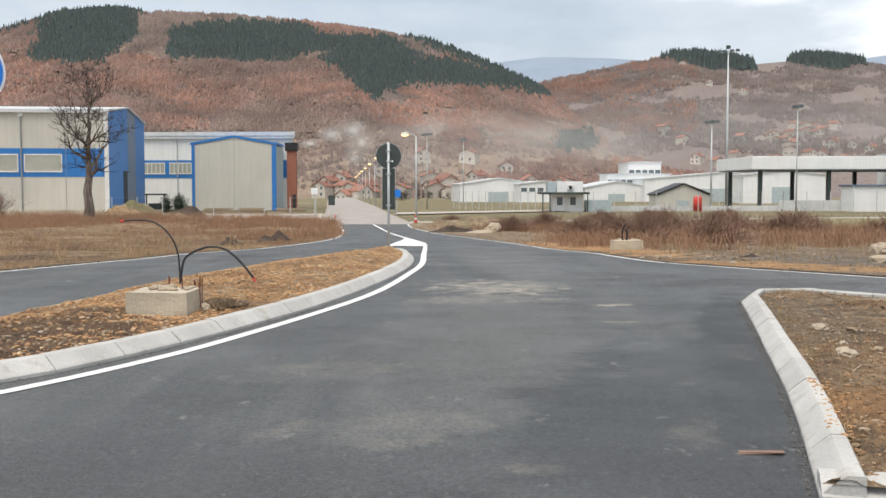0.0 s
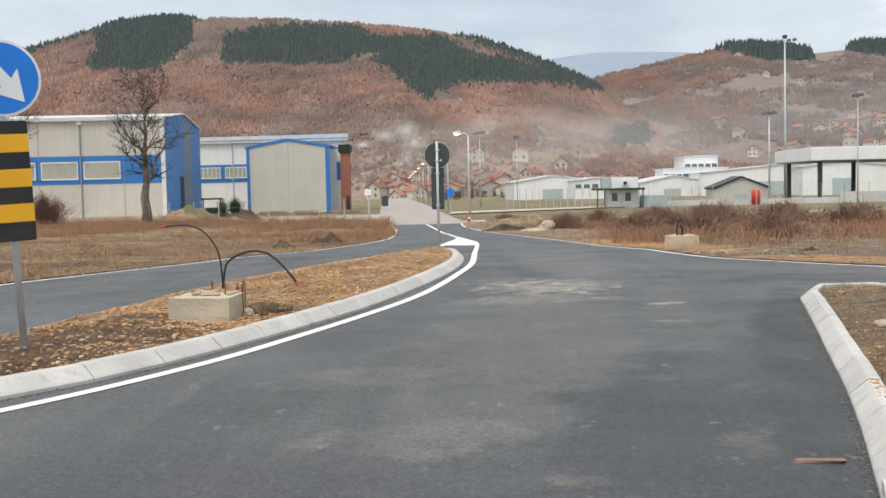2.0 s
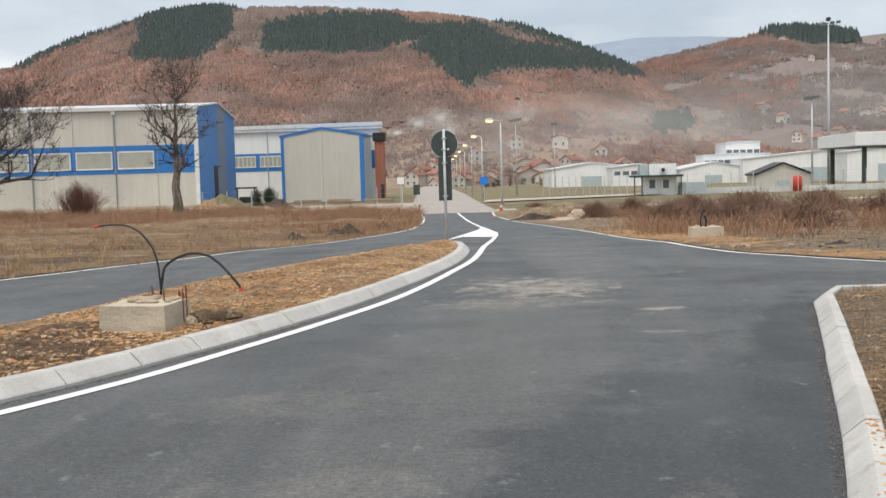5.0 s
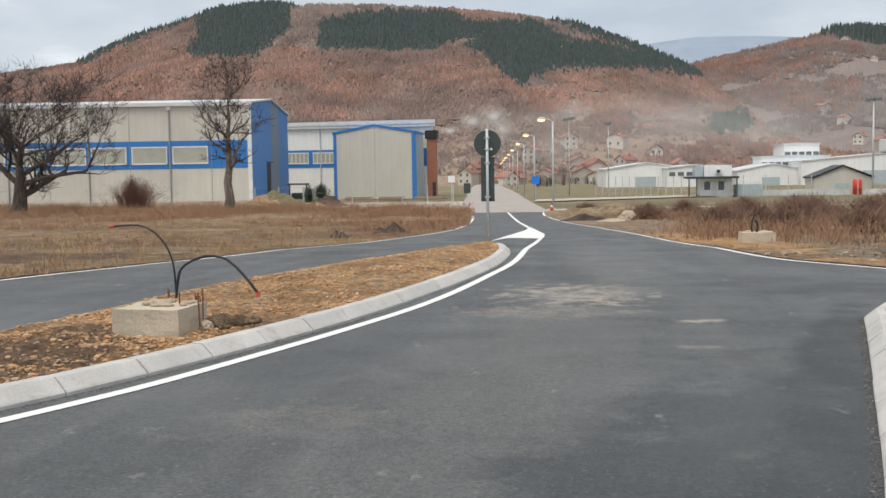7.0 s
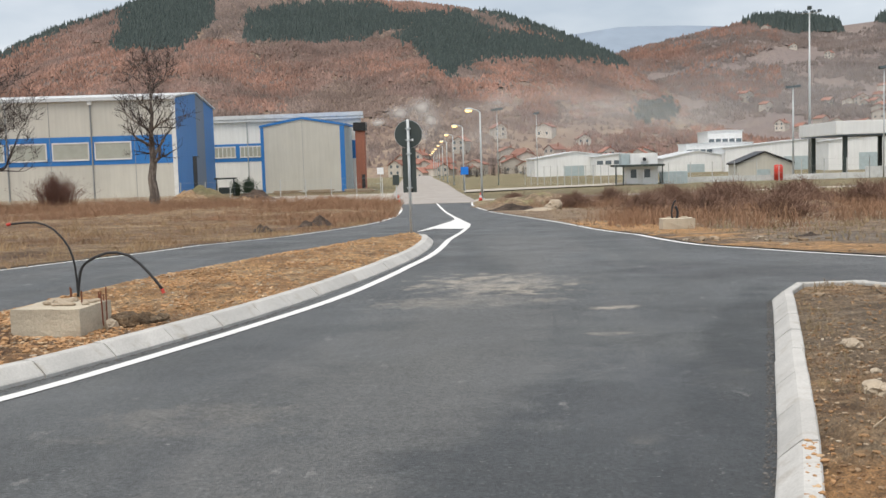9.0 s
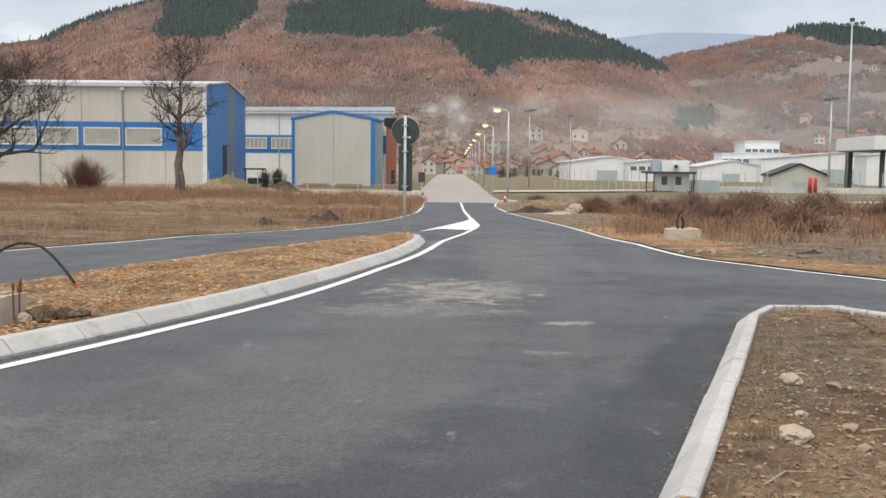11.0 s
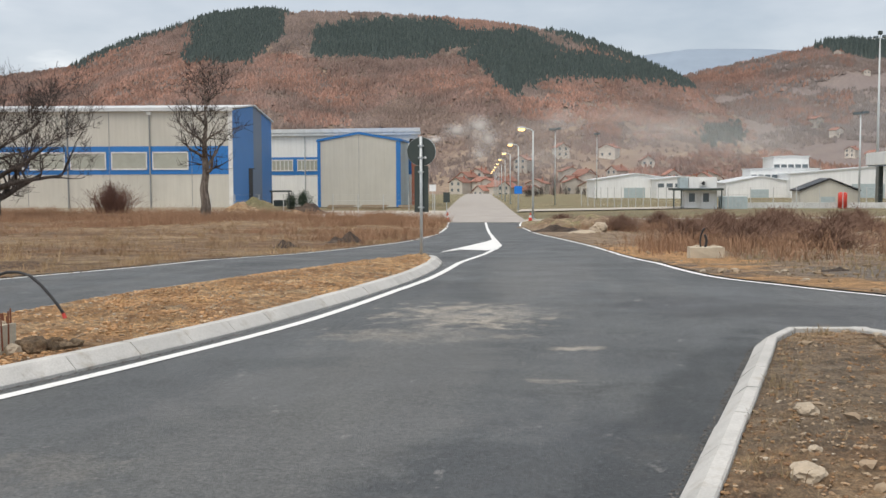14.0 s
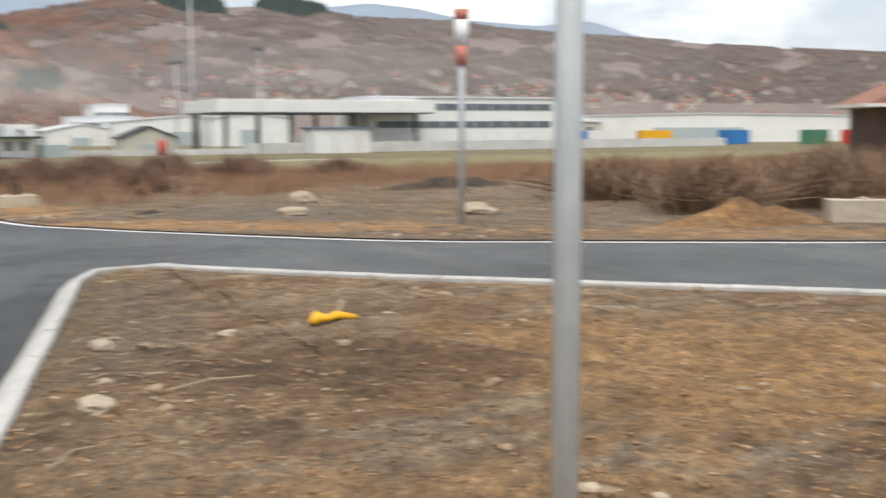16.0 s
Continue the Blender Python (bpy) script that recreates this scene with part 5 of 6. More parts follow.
# ---- trees ----
def bare_tree(name, x, y, high, spread, seed, label, levels=5, forks=3, trunk=0.3, lean=0.0, clear=0.3, rise=1.0, bark=None):
    rng = random.Random(seed)
    z = ground_z(y)
    t = thing(name, x, y, z, label, "tree")
    wood, twigs = bmesh.new(), bmesh.new()
    stem = [Vector((0, 0, -0.3))]
    n = 7
    for k in range(1, n + 1):
        stem.append(Vector((lean * k / n + rng.gauss(0, 0.09), rng.gauss(0, 0.09), high * 0.7 * k / n)))
    radii = [trunk * (1.35 if k == 0 else 1 - 0.8 * k / n) for k in range(n + 1)]
    tube(stem, radii, 9, wood)

    def grow(p, way, length, r, level):
        pts = [p]
        q, d = p.copy(), way.normalized()
        steps = 4
        for i in range(steps):
            d = (d + Vector((rng.gauss(0, 0.22), rng.gauss(0, 0.22), rng.gauss(0.06, 0.16)))).normalized()
            q = q + d * length / steps
            pts.append(q.copy())
        rad = [r * (1 - 0.65 * i / steps) for i in range(steps + 1)]
        tube(pts, rad, 5 if level < 2 else 3, wood if level < 2 else twigs, False)
        if level >= levels:
            return
        for i in range(forks if level < levels - 1 else forks + 1):
            a = rng.randint(1, steps)
            side = Vector((rng.gauss(0, 1), rng.gauss(0, 1), rng.gauss(0.25, 0.6))).normalized()
            grow(pts[a], d * 0.75 + side * 0.85, length * rng.uniform(0.5, 0.75), max(rad[a] * 0.68, 0.019), level + 1)

    for k in range(2, n + 1):
        f = k / n
        if f < clear:
            continue
        for i in range(2 if k < n else 4):
            a = rng.uniform(0, 6.3)
            way = Vector((math.cos(a), math.sin(a), (rng.uniform(0.45, 1.1) if k < n else rng.uniform(0.9, 2.2)) * rise))
            grow(stem[k], way, spread * rng.uniform(0.7, 1.1) * (1.05 - 0.25 * f), radii[k] * 0.6, 1)
    part("trunk", wood, bark or M_BARK, t, "grey-brown bark trunk and limbs", True)
    part("crown", twigs, M_TWIG, t, "dark fine bare twigs")
    return t


M_TWIG = painted("dark_twigs", (0.05, 0.038, 0.034), 0.95)
bare_tree("tree", -30.5, 90.0, 13.4, 3.9, 21, "leafless tree with a knotty trunk in front of the hall", 4, 4, 0.46, 0.2, 0.4, bark=M_BARK_PALE)
bare_tree("tree", -49.2, 88.0, 8.8, 7.0, 8, "broad leafless walnut tree with dark spreading limbs", 5, 4, 0.75, 0.7, 0.25, 0.55)


def thicket(name, x, y, w, high, count, material, label, seed, z=None):
    """A shrub of many thin, tangled stems."""
    rng = random.Random(seed)
    bm = bmesh.new()
    for k in range(count):
        a, r = rng.uniform(0, 6.3), abs(rng.gauss(0, 0.25)) * w
        px, py = r * math.cos(a), r * math.sin(a)
        h = high * rng.uniform(0.5, 1.0) * (1 - 0.5 * min(1, r / w))
        tube([(px * 0.7, py * 0.7, -0.1), (px * 0.9 + rng.gauss(0, 0.12), py * 0.9, h * 0.55), (px * 1.25 + rng.gauss(0, 0.3), py * 1.25 + rng.gauss(0, 0.3), h * rng.uniform(0.7, 1.0))], [0.02, 0.016, 0.006], 3, bm, False)
        for i in range(4):
            f = rng.uniform(0.3, 0.95)
            q = Vector((px * (0.5 + 0.8 * f), py * (0.5 + 0.8 * f), h * f))
            tube([q, q + Vector((rng.gauss(0, 0.16), rng.gauss(0, 0.16), rng.uniform(0.1, 0.4)))], [0.01, 0.005], 3, bm, False)
    ob = part(name, bm, material, None)
    ob.matrix_basis = pose(x, y, ground_z(y) if z is None else z)
    return tagged(ob, label, "shrub")


M_BROWN_STEM = painted("brown_dead_stems", (0.24, 0.155, 0.1), 0.95)
M_BRAMBLE = painted("withered_brambles", (0.2, 0.12, 0.085), 0.95)
M_REDTWIG = painted("reddish_twigs", (0.15, 0.075, 0.055), 0.95)
thicket("shrub", -47.5, 108.0, 5.2, 3.8, 700, M_REDTWIG, "reddish-brown leafless shrub beside the hall", 2)


# ---- heaps ----
def heap(x, y, rx, ry, h, material, label, seed):
    bm = bmesh.new()
    n = 28
    grid = {}
    for i in range(n + 1):
        for j in range(n + 1):
            a, b = i / n * 2 - 1, j / n * 2 - 1
            d = math.sqrt(a * a + b * b)
            v = Vector((a * 2.2 + seed, b * 2.2, seed))
            z = max(-0.15, h * (max(0.0, 1 - d) ** 0.8) * (1 + 0.6 * noise.fractal(v, 1.0, 2.0, 5)) - 0.04)
            grid[i, j] = bm.verts.new((a * rx, b * ry, z))
    for i in range(n):
        for j in range(n):
            bm.faces.new((grid[i, j], grid[i + 1, j], grid[i + 1, j + 1], grid[i, j + 1]))
    ob = part("mound", bm, material, None, "", True)
    ob.matrix_basis = pose(x, y, ground_z(y))
    return tagged(ob, label, "heap")


M_DARKSOIL = soil_material("dark_soil", (0.075, 0.055, 0.045), (0.11, 0.08, 0.06), (0.06, 0.045, 0.04))
M_ORANGE = soil_material("orange_soil", (0.42, 0.23, 0.1), (0.33, 0.18, 0.08), (0.5, 0.33, 0.17))
heap(-33.2, 112.0, 3.4, 2.4, 1.8, M_GROUND, "grey-brown gravel heap by the hall's corner", 1.0)
heap(-31.0, 101.0, 2.6, 1.6, 1.3, M_VERGE, "earth heap with roots beside the field", 2.0)
heap(-25.6, 100.0, 2.6, 1.4, 0.6, M_VERGE, "earth heap with clods beside the field", 3.0)
heap(-26.8, 110.0, 2.4, 1.4, 1.1, M_DARKSOIL, "heap of dark earth beside the field", 4.0)
heap(-6.9, 34.0, 0.55, 0.45, 0.3, M_DARKSOIL, "small dark molehill in the dry field", 5.0)
heap(-6.4, 40.0, 0.8, 0.5, 0.4, M_DARKSOIL, "small dark molehill near the road", 6.0)
heap(13.7, 14.8, 1.8, 0.7, 0.4, M_ORANGE, "long heap of orange soil by the side road", 7.0)
heap(17.0, 13.0, 1.5, 0.8, 0.4, M_ORANGE, "low heap of orange soil by the side road", 8.0)
heap(6.6, 22.5, 0.5, 0.3, 0.14, M_DARKSOIL, "small dark lump of asphalt by the edge line", 9.0)
heap(0.6, 60.5, 1.6, 0.6, 0.4, M_DARKSOIL, "dark brush heap beside the road", 10.0)


def timber_pile(x, y, turn, seed, label):
    rng = random.Random(seed)
    t = thing("timber_pile", x, y, ground_z(y), label, "timber", turn=turn)
    for k in range(14):
        z = 0.12 * (k // 4)
        y0 = (k % 4) * 0.3 + rng.uniform(-0.05, 0.05)
        bm = box(rng.uniform(-0.3, 0.2), rng.uniform(2.6, 3.6), y0, y0 + 0.24, z, z + 0.11, 0.01)
        part("board", bm, M_STRAW_STEM, t)


timber_pile(-29.8, 131.0, 4, 1, "loose pile of weathered boards by the warehouse")
timber_pile(-25.7, 131.5, -5, 2, "loose pile of weathered boards by the warehouse")
timber_pile(-20.5, 130.2, 8, 3, "pile of yellowish planks beside the chimney")


def machine():
    t = thing("machine", -37.1, 130.8, ground_z(131), "dark steel frame of a farm machine", "machine")
    for x in (0, 2.2):
        part("upright", box(x, x + 0.15, 0, 0.15, 0, 2.2, 0.01), M_SIGN_BACK, t)
    part("beam", box(-0.2, 2.6, 0, 0.2, 2.1, 2.3, 0.01), M_SIGN_BACK, t)
    part("engine_box", box(0.4, 1.8, -0.4, 0.6, 0.3, 1.1, 0.05), M_SIGN_BACK, t)


machine()
M_EVERGREEN = painted("evergreen_twigs", (0.05, 0.08, 0.05), 0.9)
thicket("shrub", -33.5, 133.0, 2.3, 2.5, 320, M_EVERGREEN, "dark evergreen bush beside the warehouse", 31)
thicket("shrub", -35.1, 133.0, 1.7, 2.2, 220, M_EVERGREEN, "dark evergreen bush beside the warehouse", 32)

for k, (x, y, w, h) in enumerate(((15.0, 17.0, 2.6, 0.9), (17.5, 16.5, 3.0, 1.0), (19.5, 18.5, 3.2, 1.1), (22.5, 17.0, 3.0, 1.0), (16.0, 21.0, 3.2, 0.9), (24.0, 20.0, 3.4, 1.1))):
    thicket("shrub", x, y, w, h, 420, M_BROWN_STEM, "withered brown brambles on the waste ground", 60 + k)


heap(2.6, 70.0, 5.0, 2.2, 0.9, M_WASTE, "low overgrown earth bank beside the road", 11.0)
heap(7.5, 52.0, 3.5, 1.6, 0.5, M_WASTE, "low bank of brown soil in the weeds", 12.0)
heap(12.0, 43.0, 3.0, 1.4, 0.45, M_WASTE, "low bank of brown soil in the weeds", 13.0)
heap(17.5, 31.0, 2.8, 1.3, 0.4, M_DARKSOIL, "heap of dark muddy soil on the waste ground", 14.0)
for k, (x, y, w, h) in enumerate(((6.3, 47.0, 2.2, 0.9), (8.0, 50.0, 2.6, 1.1), (9.6, 47.5, 2.8, 1.2), (11.0, 51.5, 3.0, 1.4), (12.6, 48.0, 3.0, 1.3), (14.2, 52.0, 3.2, 1.4), (15.8, 48.5, 3.0, 1.2), (17.5, 51.0, 3.0, 1.2),
                                  (4.2, 62.0, 2.4, 0.9), (6.5, 66.0, 2.8, 1.1), (9.5, 63.0, 3.0, 1.3), (12.5, 64.0, 3.2, 1.4), (7.4, 38.5, 1.8, 0.8), (9.4, 36.0, 2.0, 0.8), (0.6, 72.0, 2.0, 0.8), (20.5, 47.0, 3.2, 1.1))):
    thicket("shrub", x, y, w, h, 300, M_BRAMBLE, "tangled brown withered brambles on the waste ground", 80 + k)


# ---- smoke over the chimney ----
def smoke_material(name, grey, strength, span):
    s = Shader(name, 1.0).base(grey)
    s.l.new(s.col, s.bsdf.inputs["Base Color"])
    co = s.n.new("ShaderNodeTexCoord")
    shift = s.n.new("ShaderNodeVectorMath")
    shift.operation = "SUBTRACT"
    shift.inputs[1].default_value = (0.5, 0.5, 0.5)
    s.l.new(co.outputs["Generated"], shift.inputs[0])
    flat = s.n.new("ShaderNodeVectorMath")
    flat.operation = "MULTIPLY"
    flat.inputs[1].default_value = (2, 0, 2)
    s.l.new(shift.outputs[0], flat.inputs[0])
    length = s.n.new("ShaderNodeVectorMath")
    length.operation = "LENGTH"
    s.l.new(flat.outputs[0], length.inputs[0])
    soft = s.ramp(length.outputs["Value"], 0.95, 0.1)
    wisps = s.noise(span, 6.0, 0.33, 0.68)
    dense = s.math("MULTIPLY", s.math("MULTIPLY", soft, soft), s.math("ADD", s.math("MULTIPLY", wisps, 0.8), 0.2))
    s.l.new(s.math("MULTIPLY", dense, strength), s.bsdf.inputs["Alpha"])
    return s.mat


M_SMOKE = smoke_material("white_smoke", (0.85, 0.84, 0.82), 0.8, 0.22)
M_THIN_SMOKE = smoke_material("thin_smoke", (0.72, 0.7, 0.68), 0.4, 0.12)
M_HAZE = smoke_material("drifting_smoke_haze", (0.55, 0.55, 0.56), 0.36, 0.012)


def smoke():
    t = thing("smoke_plume", -20.2, 147.6, 6.8, "white smoke drifting from the brick chimney", "smoke", kind="stuff", size=1.12)
    rng = random.Random(5)
    for x, y, z, rx, rz in ((1.4, 0, 0.5, 2.0, 0.9), (4.0, 1, 1.6, 2.8, 1.5), (6.6, 2.0, 2.4, 2.6, 2.0), (7.6, 2.4, 0.6, 3.2, 2.6), (7.0, 3.6, -1.2, 2.6, 2.0), (11.5, 4.6, 2.0, 4.5, 2.4), (16.5, 6, 3.0, 6.0, 2.6), (23.5, 8, 3.4, 8.0, 2.8), (14, 9.4, -1.5, 9.0, 3.6), (31, 10.8, 2.2, 11.0, 3.2), (40, 12.4, 0.2, 15.0, 4.2)):
        bm = bmesh.new()
        bmesh.ops.create_icosphere(bm, subdivisions=3, radius=1.0)
        bmesh.ops.delete(bm, geom=[v for v in bm.verts if v.co.y > 0.05], context="VERTS")
        bmesh.ops.scale(bm, vec=(rx, 0.8, rz), verts=bm.verts)
        bm.normal_update()
        p = part("puff", bm, M_SMOKE if x < 9 else M_THIN_SMOKE, t, "", True)
        p.matrix_basis = pose(x, y, z, 0, rng.uniform(-14, 4), 0)
        p.visible_shadow = False


smoke()


def valley_haze():
    """Valley haze of drifting smoke, imitated by flat translucent shells."""
    t = thing("smoke_haze", 0, 300, 0, "translucent grey shells for the smoky haze over village and halls", "smoke", kind="stuff")
    for x, y, z, rx, rz in ((20, -30, 13, 85, 17), (90, 40, 19, 120, 21), (240, 110, 28, 200, 30)):
        bm = bmesh.new()
        bmesh.ops.create_icosphere(bm, subdivisions=4, radius=1.0)
        bmesh.ops.delete(bm, geom=[v for v in bm.verts if v.co.y > 0.05], context="VERTS")
        bmesh.ops.scale(bm, vec=(rx, 3.0, rz), verts=bm.verts)
        p = part("bank", bm, M_HAZE, t, "", True)
        p.matrix_basis = pose(x, y, z, 0, -3, 0)
        p.visible_shadow = False


valley_haze()


# ---- stones, clods, grass and weeds ----
def spots_on(ob, count, rng, power=1.3, keep=None, near=(1.5, 3.0)):
    """Random points on a sheet, thicker towards the junction."""
    me = ob.data
    co = np.empty(len(me.vertices) * 3)
    me.vertices.foreach_get("co", co)
    co = co.reshape(-1, 3)
    quads = np.empty(len(me.polygons) * 4, int)
    me.polygons.foreach_get("vertices", quads)
    c = co[quads.reshape(-1, 4)]
    area = np.linalg.norm(np.cross(c[:, 2] - c[:, 0], c[:, 3] - c[:, 1]), axis=1)
    mid = c.mean(axis=1)
    dist = np.hypot(mid[:, 0] - near[0], mid[:, 1] - near[1])
    w = area / np.maximum(dist, 3) ** power
    if keep:
        w = w * np.array([keep(x, y) for x, y, z in mid])
    pick = rng.choice(len(w), count, p=w / w.sum())
    a, b = rng.random((count, 1)), rng.random((count, 1))
    q = c[pick]
    return (q[:, 0] * (1 - a) + q[:, 1] * a) * (1 - b) + (q[:, 3] * (1 - a) + q[:, 2] * a) * b


def scatter_stones(name, points, lo, hi, material, label, category, rng, flat=0.6, sink=0.25):
    forms = []
    for k in range(8):
        bm = bmesh.new()
        bmesh.ops.create_icosphere(bm, subdivisions=1, radius=1.0)
        v = np.array([x.co[:] for x in bm.verts]) * rng.uniform(0.65, 1.25, (len(bm.verts), 1))
        forms.append((v, [[y.index for y in f.verts] for f in bm.faces]))
        bm.free()
    verts, faces, n = [], [], 0
    size = lo + (hi - lo) * rng.random(len(points)) ** 4
    for p, r in zip(points, size):
        v, f = forms[rng.integers(8)]
        a = rng.uniform(0, 6.3)
        c, s = math.cos(a), math.sin(a)
        k = rng.uniform(0.8, 1.5)
        verts.append(np.stack([(v[:, 0] * c * k - v[:, 1] * s) * r + p[0], (v[:, 0] * s * k + v[:, 1] * c) * r + p[1], v[:, 2] * r * flat + p[2] + r * (flat - sink) * 0.6], 1))
        faces += [[i + n for i in q] for q in f]
        n += len(v)
    return tagged(new(name, mesh_of(name, np.vstack(verts).tolist(), faces, material)), label, category, kind="stuff")


def scatter_blades(name, points, heights, material, label, category, rng, per=5, wide=0.012, spread=0.12, lean=0.35, twiggy=False):
    """Tufts of thin bent blades, all in one mesh."""
    n = len(points) * per
    p = np.repeat(points, per, axis=0)
    h = np.repeat(heights, per) * rng.uniform(0.45, 1.1, n)
    a, b = rng.uniform(0, 2 * np.pi, n), rng.uniform(0, 2 * np.pi, n)
    off = spread * rng.random(n) ** 0.7
    root = p + np.stack([np.cos(a) * off, np.sin(a) * off, np.full(n, -0.02)], 1)
    tip = root + np.stack([np.cos(b) * h * lean * rng.random(n), np.sin(b) * h * lean * rng.random(n), h], 1)
    mid = root * 0.45 + tip * 0.55 + np.stack([np.zeros(n), np.zeros(n), h * 0.08], 1)
    w = wide * rng.uniform(0.6, 1.4, n)
    side = np.stack([np.ones(n) * w * 0.5, rng.uniform(-0.3, 0.3, n) * w, np.zeros(n)], 1)
    v = np.stack([root - side, root + side, mid + side * 0.8, mid - side * 0.8, tip], 1).reshape(-1, 3)
    base = np.arange(n) * 5
    faces = np.stack([base, base + 1, base + 2, base + 3], 1).tolist() + np.stack([base + 3, base + 2, base + 4], 1).tolist()
    if twiggy:
        f = rng.uniform(0.4, 0.95, n)[:, None]
        q = root * (1 - f) + tip * f
        d = np.stack([rng.normal(0, 0.2, n), rng.normal(0, 0.2, n), rng.uniform(0.0, 0.25, n)], 1) * h[:, None]
        v2 = np.stack([q - side, q + side, q + d], 1).reshape(-1, 3)
        b2 = len(v) + np.arange(n) * 3
        v = np.vstack([v, v2])
        faces += np.stack([b2, b2 + 1, b2 + 2], 1).tolist()
    return tagged(new(name, mesh_of(name, v.tolist(), faces, material)), label, category, kind="stuff")


rng = np.random.default_rng(4)
M_PEBBLE = island_material("pebbles", (0.3, 0.225, 0.15), (0.24, 0.17, 0.105), (0.42, 0.36, 0.28))
M_CLOD = island_material("soil_clods", (0.25, 0.15, 0.075), (0.18, 0.105, 0.055), (0.33, 0.23, 0.14))
M_GRIT = island_material("dark_grit", (0.1, 0.095, 0.09), (0.16, 0.15, 0.14), (0.06, 0.058, 0.056))


def patchy(scale, seed, low):
    return lambda x, y: max(0.02, noise.fractal(Vector((x * scale, y * scale, seed)), 1.0, 2.0, 4) - low)


scatter_stones("clods", spots_on(VERGE, 26000, rng, 1.0), 0.003, 0.02, M_CLOD, "loose brown clods strewn over the verge", "soil", rng)
scatter_stones("pebbles", spots_on(VERGE, 5000, rng, 1.0, patchy(0.7, 2.0, 0.0)), 0.003, 0.022, M_PEBBLE, "pale pebbles strewn over the verge", "pebbles", rng)
scatter_stones("stones", spots_on(VERGE, 420, rng, 0.8, patchy(0.8, 7.0, -0.1)), 0.012, 0.06, M_PEBBLE, "broken stones lying on the verge", "stones", rng, 0.5)
scatter_stones("clods", spots_on(ISLAND, 16000, rng, 1.2, patchy(0.9, 5.0, -0.15)), 0.004, 0.03, M_CLOD_R, "loose reddish clods strewn over the island", "soil", rng)
scatter_stones("pebbles", spots_on(ISLAND, 6000, rng, 1.2), 0.003, 0.026, M_PEBBLE, "pale pebbles strewn over the island", "pebbles", rng)
scatter_stones("rubble", spots_on(WASTE, 4000, rng, 1.6, lambda x, y: max(0.0, noise.fractal(Vector((x * 0.2, y * 0.2, 3.0)), 1.0, 2.0, 3)) if y < 45 else 0.0), 0.012, 0.08, M_PEBBLE, "grey rubble strewn over the waste ground", "rubble", rng)


def along(line, count, lo, hi):
    k = rng.integers(0, len(line) - 1, count)
    f = rng.random((count, 1))
    q = line[k] * (1 - f) + line[k + 1] * f
    nrm = normals_of(line)[k]
    q = q + nrm * rng.uniform(lo, hi, (count, 1))
    return np.column_stack([q, [ground_z(y) for x, y in q]])


scatter_stones("grit", np.vstack([along(ISLAND_FRONT[:14], 2500, -0.09, 0.0), along(VERGE_KERB, 2500, 0.0, 0.06)]), 0.002, 0.012, M_GRIT, "dark grit gathered along the kerbs", "grit", rng)
scatter_stones("spilled_soil", along(VERGE_KERB[1:4], 220, -0.26, -0.12) + np.array([0, 0, 0.125]), 0.003, 0.02, M_CLOD_R, "orange soil spilled over the kerbstones", "soil", rng)

# dry grass and weeds
pts = spots_on(LEFT_FIELD, 2600, rng, 1.3, patchy(0.35, 3.0, 0.1))
scatter_blades("grass_tufts", pts, rng.uniform(0.12, 0.34, len(pts)), M_STRAW, "pale tufts of tall dead grass on the field", "grass", rng, 14, 0.012, 0.2, 0.9, True)
pts = spots_on(LEFT_FIELD, 26000, rng, 1.5)
hts = np.array([0.025 + 0.08 * max(0, 0.5 + noise.fractal(Vector((x * 0.25, y * 0.25, 1.0)), 1.0, 2.0, 4)) for x, y, z in pts])
scatter_blades("dry_grass", pts, hts, M_STRAW, "short straw-coloured winter grass on the field", "grass", rng, 5, 0.02, 0.22, 0.8)
pts = spots_on(LEFT_FIELD, 9000, rng, 1.0, lambda x, y: max(0.0, noise.fractal(Vector((x * 0.12, y * 0.12, 6.0)), 1.0, 2.0, 4) + np.interp(y, (26, 45, 70, 84, 100), (-0.5, -0.15, -0.05, 0.4, 0.5)) + (0.3 if x > -16 and y > 38 else 0)))
scatter_blades("weeds", pts, rng.uniform(0.12, 0.6, len(pts)) * np.interp(pts[:, 1], (60, 90), (0.8, 1.8)), M_WEED, "tall brown withered weeds at the field's edge", "weeds", rng, 10, 0.014, 0.35, 1.0, True)
edge = along(LEFT_EDGE, 2500, -1.3, -0.15)
scatter_blades("verge_grass", edge, rng.uniform(0.04, 0.16, len(edge)), M_STRAW, "ragged dry grass along the edge line", "grass", rng, 5, 0.014, 0.15, 0.7)


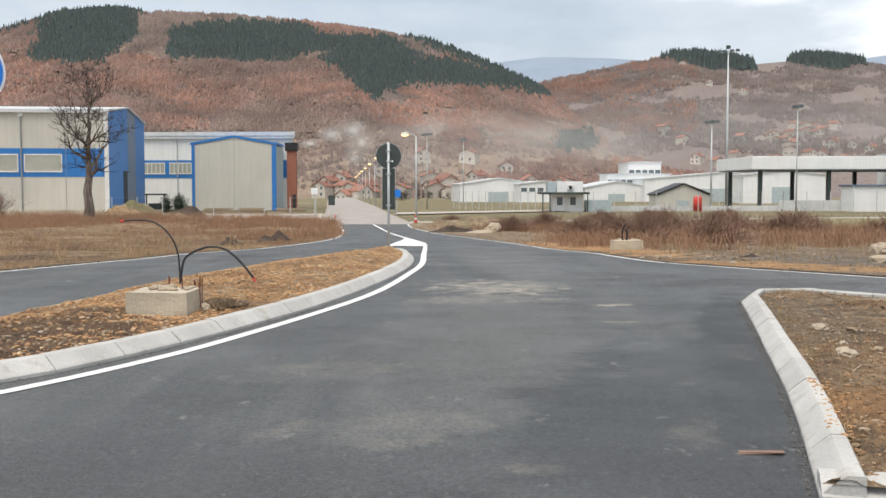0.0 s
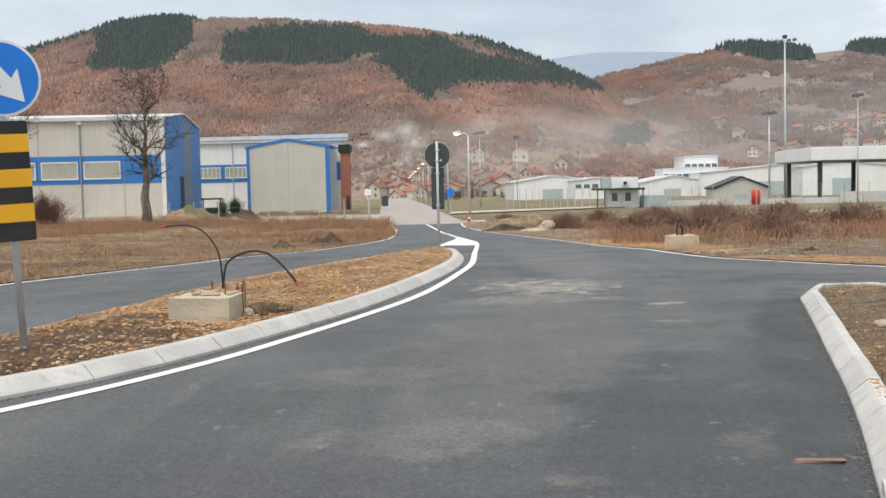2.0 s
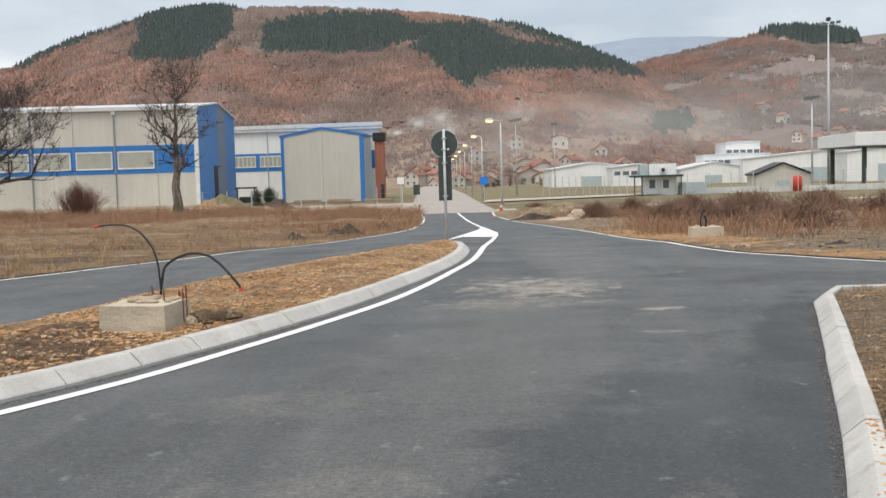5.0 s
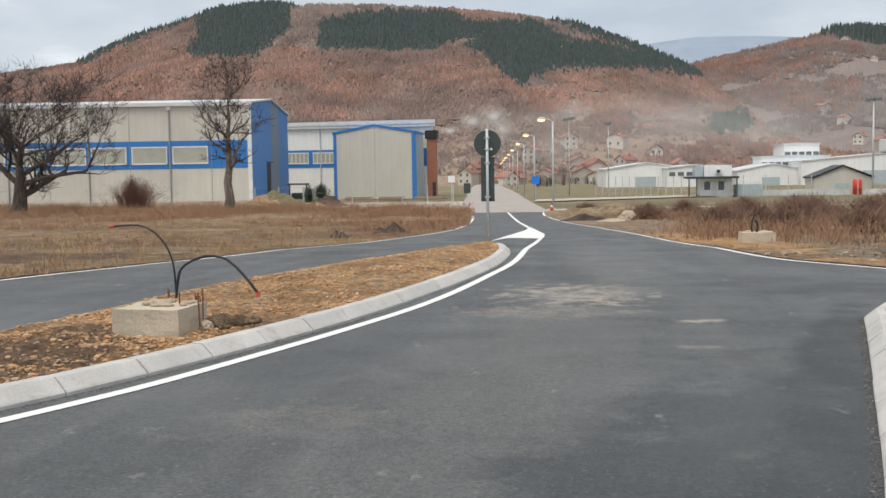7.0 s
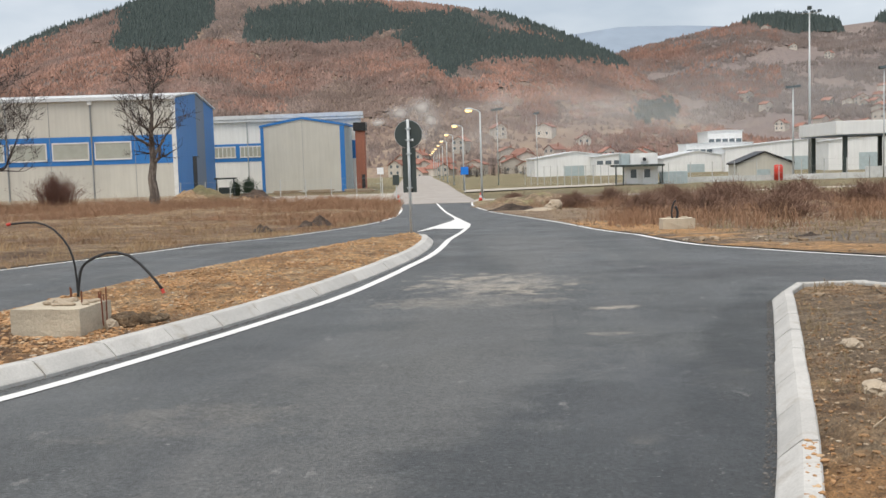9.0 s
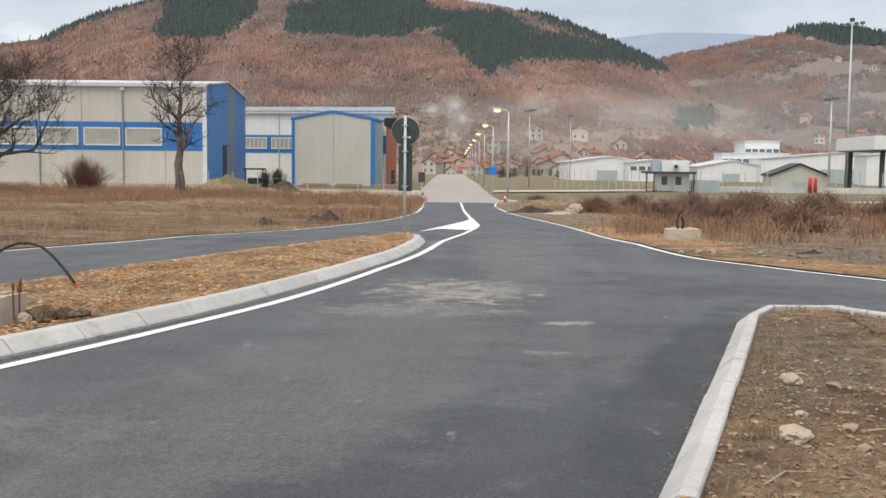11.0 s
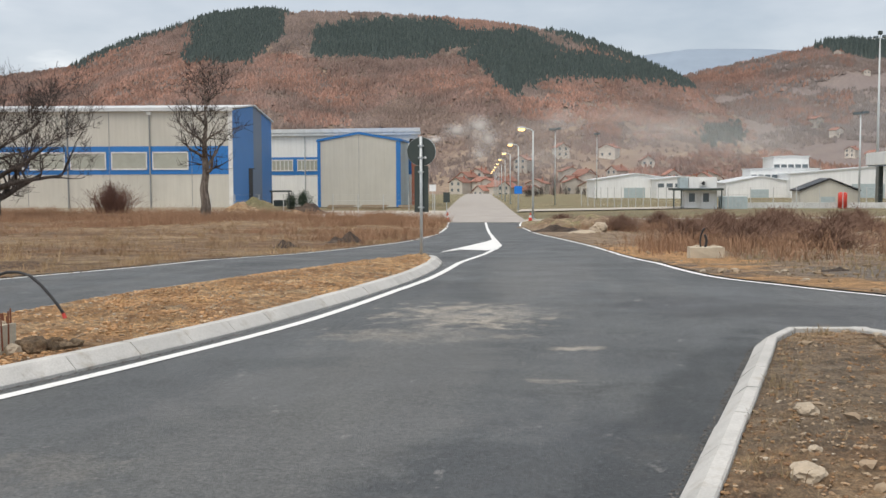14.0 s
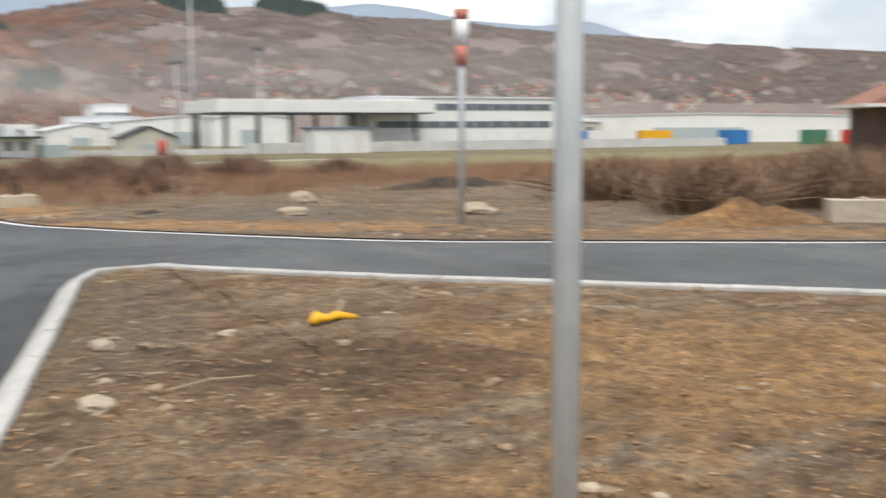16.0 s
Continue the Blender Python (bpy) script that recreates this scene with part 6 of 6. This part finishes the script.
def weedy(x, y):
    d = noise.fractal(Vector((x * 0.13, y * 0.13, 4.0)), 1.0, 2.0, 4)
    band = np.interp(y, (16, 24, 34, 66, 74, 82), (-0.6, -0.3, 0.2, 0.35, -0.2, -0.7))
    path = np.interp(abs(x - np.interp(y, RIGHT_EDGE[::-1, 1], RIGHT_EDGE[::-1, 0])), (0, 1.6, 3.5), (-0.8, -0.3, 0.1))
    return max(0.0, d + band + path)


pts = spots_on(WASTE, 11000, rng, 1.0, weedy)
scatter_blades("weeds", pts, rng.uniform(0.15, 0.65, len(pts)) * np.interp(pts[:, 1], (15, 35), (0.6, 1.0)), M_WEED, "tall rusty withered weeds on the waste ground", "weeds", rng, 10, 0.013, 0.35, 1.0, True)
pts = spots_on(WASTE, 12000, rng, 1.2, lambda x, y: 0.08 if x < np.interp(y, RIGHT_EDGE[::-1, 1], RIGHT_EDGE[::-1, 0]) + 1.7 else 1.0 if y > 18 else 0.3)
scatter_blades("dry_grass", pts, rng.uniform(0.03, 0.16, len(pts)), M_STRAW_DULL, "thin dull dry grass on the waste ground", "grass", rng, 5, 0.02, 0.3, 0.8)
pts = spots_on(VERGE, 1300, rng, 0.8, patchy(0.8, 9.0, 0.05))
scatter_blades("dry_stalks", pts, rng.uniform(0.02, 0.08, len(pts)), M_STRAW_DULL, "sparse dry stalks on the verge", "grass", rng, 4, 0.003, 0.1, 1.2, True)
pts = along(VERGE_KERB[4:], 90, -0.5, -0.24) + np.array([0, 0, 0.1])
scatter_blades("dry_stalks", pts, rng.uniform(0.03, 0.11, len(pts)), M_STRAW_DULL, "dry straw growing along the verge kerb", "grass", rng, 7, 0.004, 0.09, 1.0, True)
pts = along(VERGE_FAR, 30, -0.5, -0.25) + np.array([0, 0, 0.1])
scatter_blades("dry_stalks", pts, rng.uniform(0.1, 0.35, len(pts)), M_WEED, "dry stalks along the side road's kerb", "grass", rng, 3, 0.003, 0.06, 0.6, True)
for k in range(26):
    u = random.uniform(-0.055, 0.13)
    y = random.uniform(270, 430)
    thicket("shrub", u * y, y, 4.0, random.uniform(3, 6), 60, M_BARK, "leafless bush before the village", 100 + k)
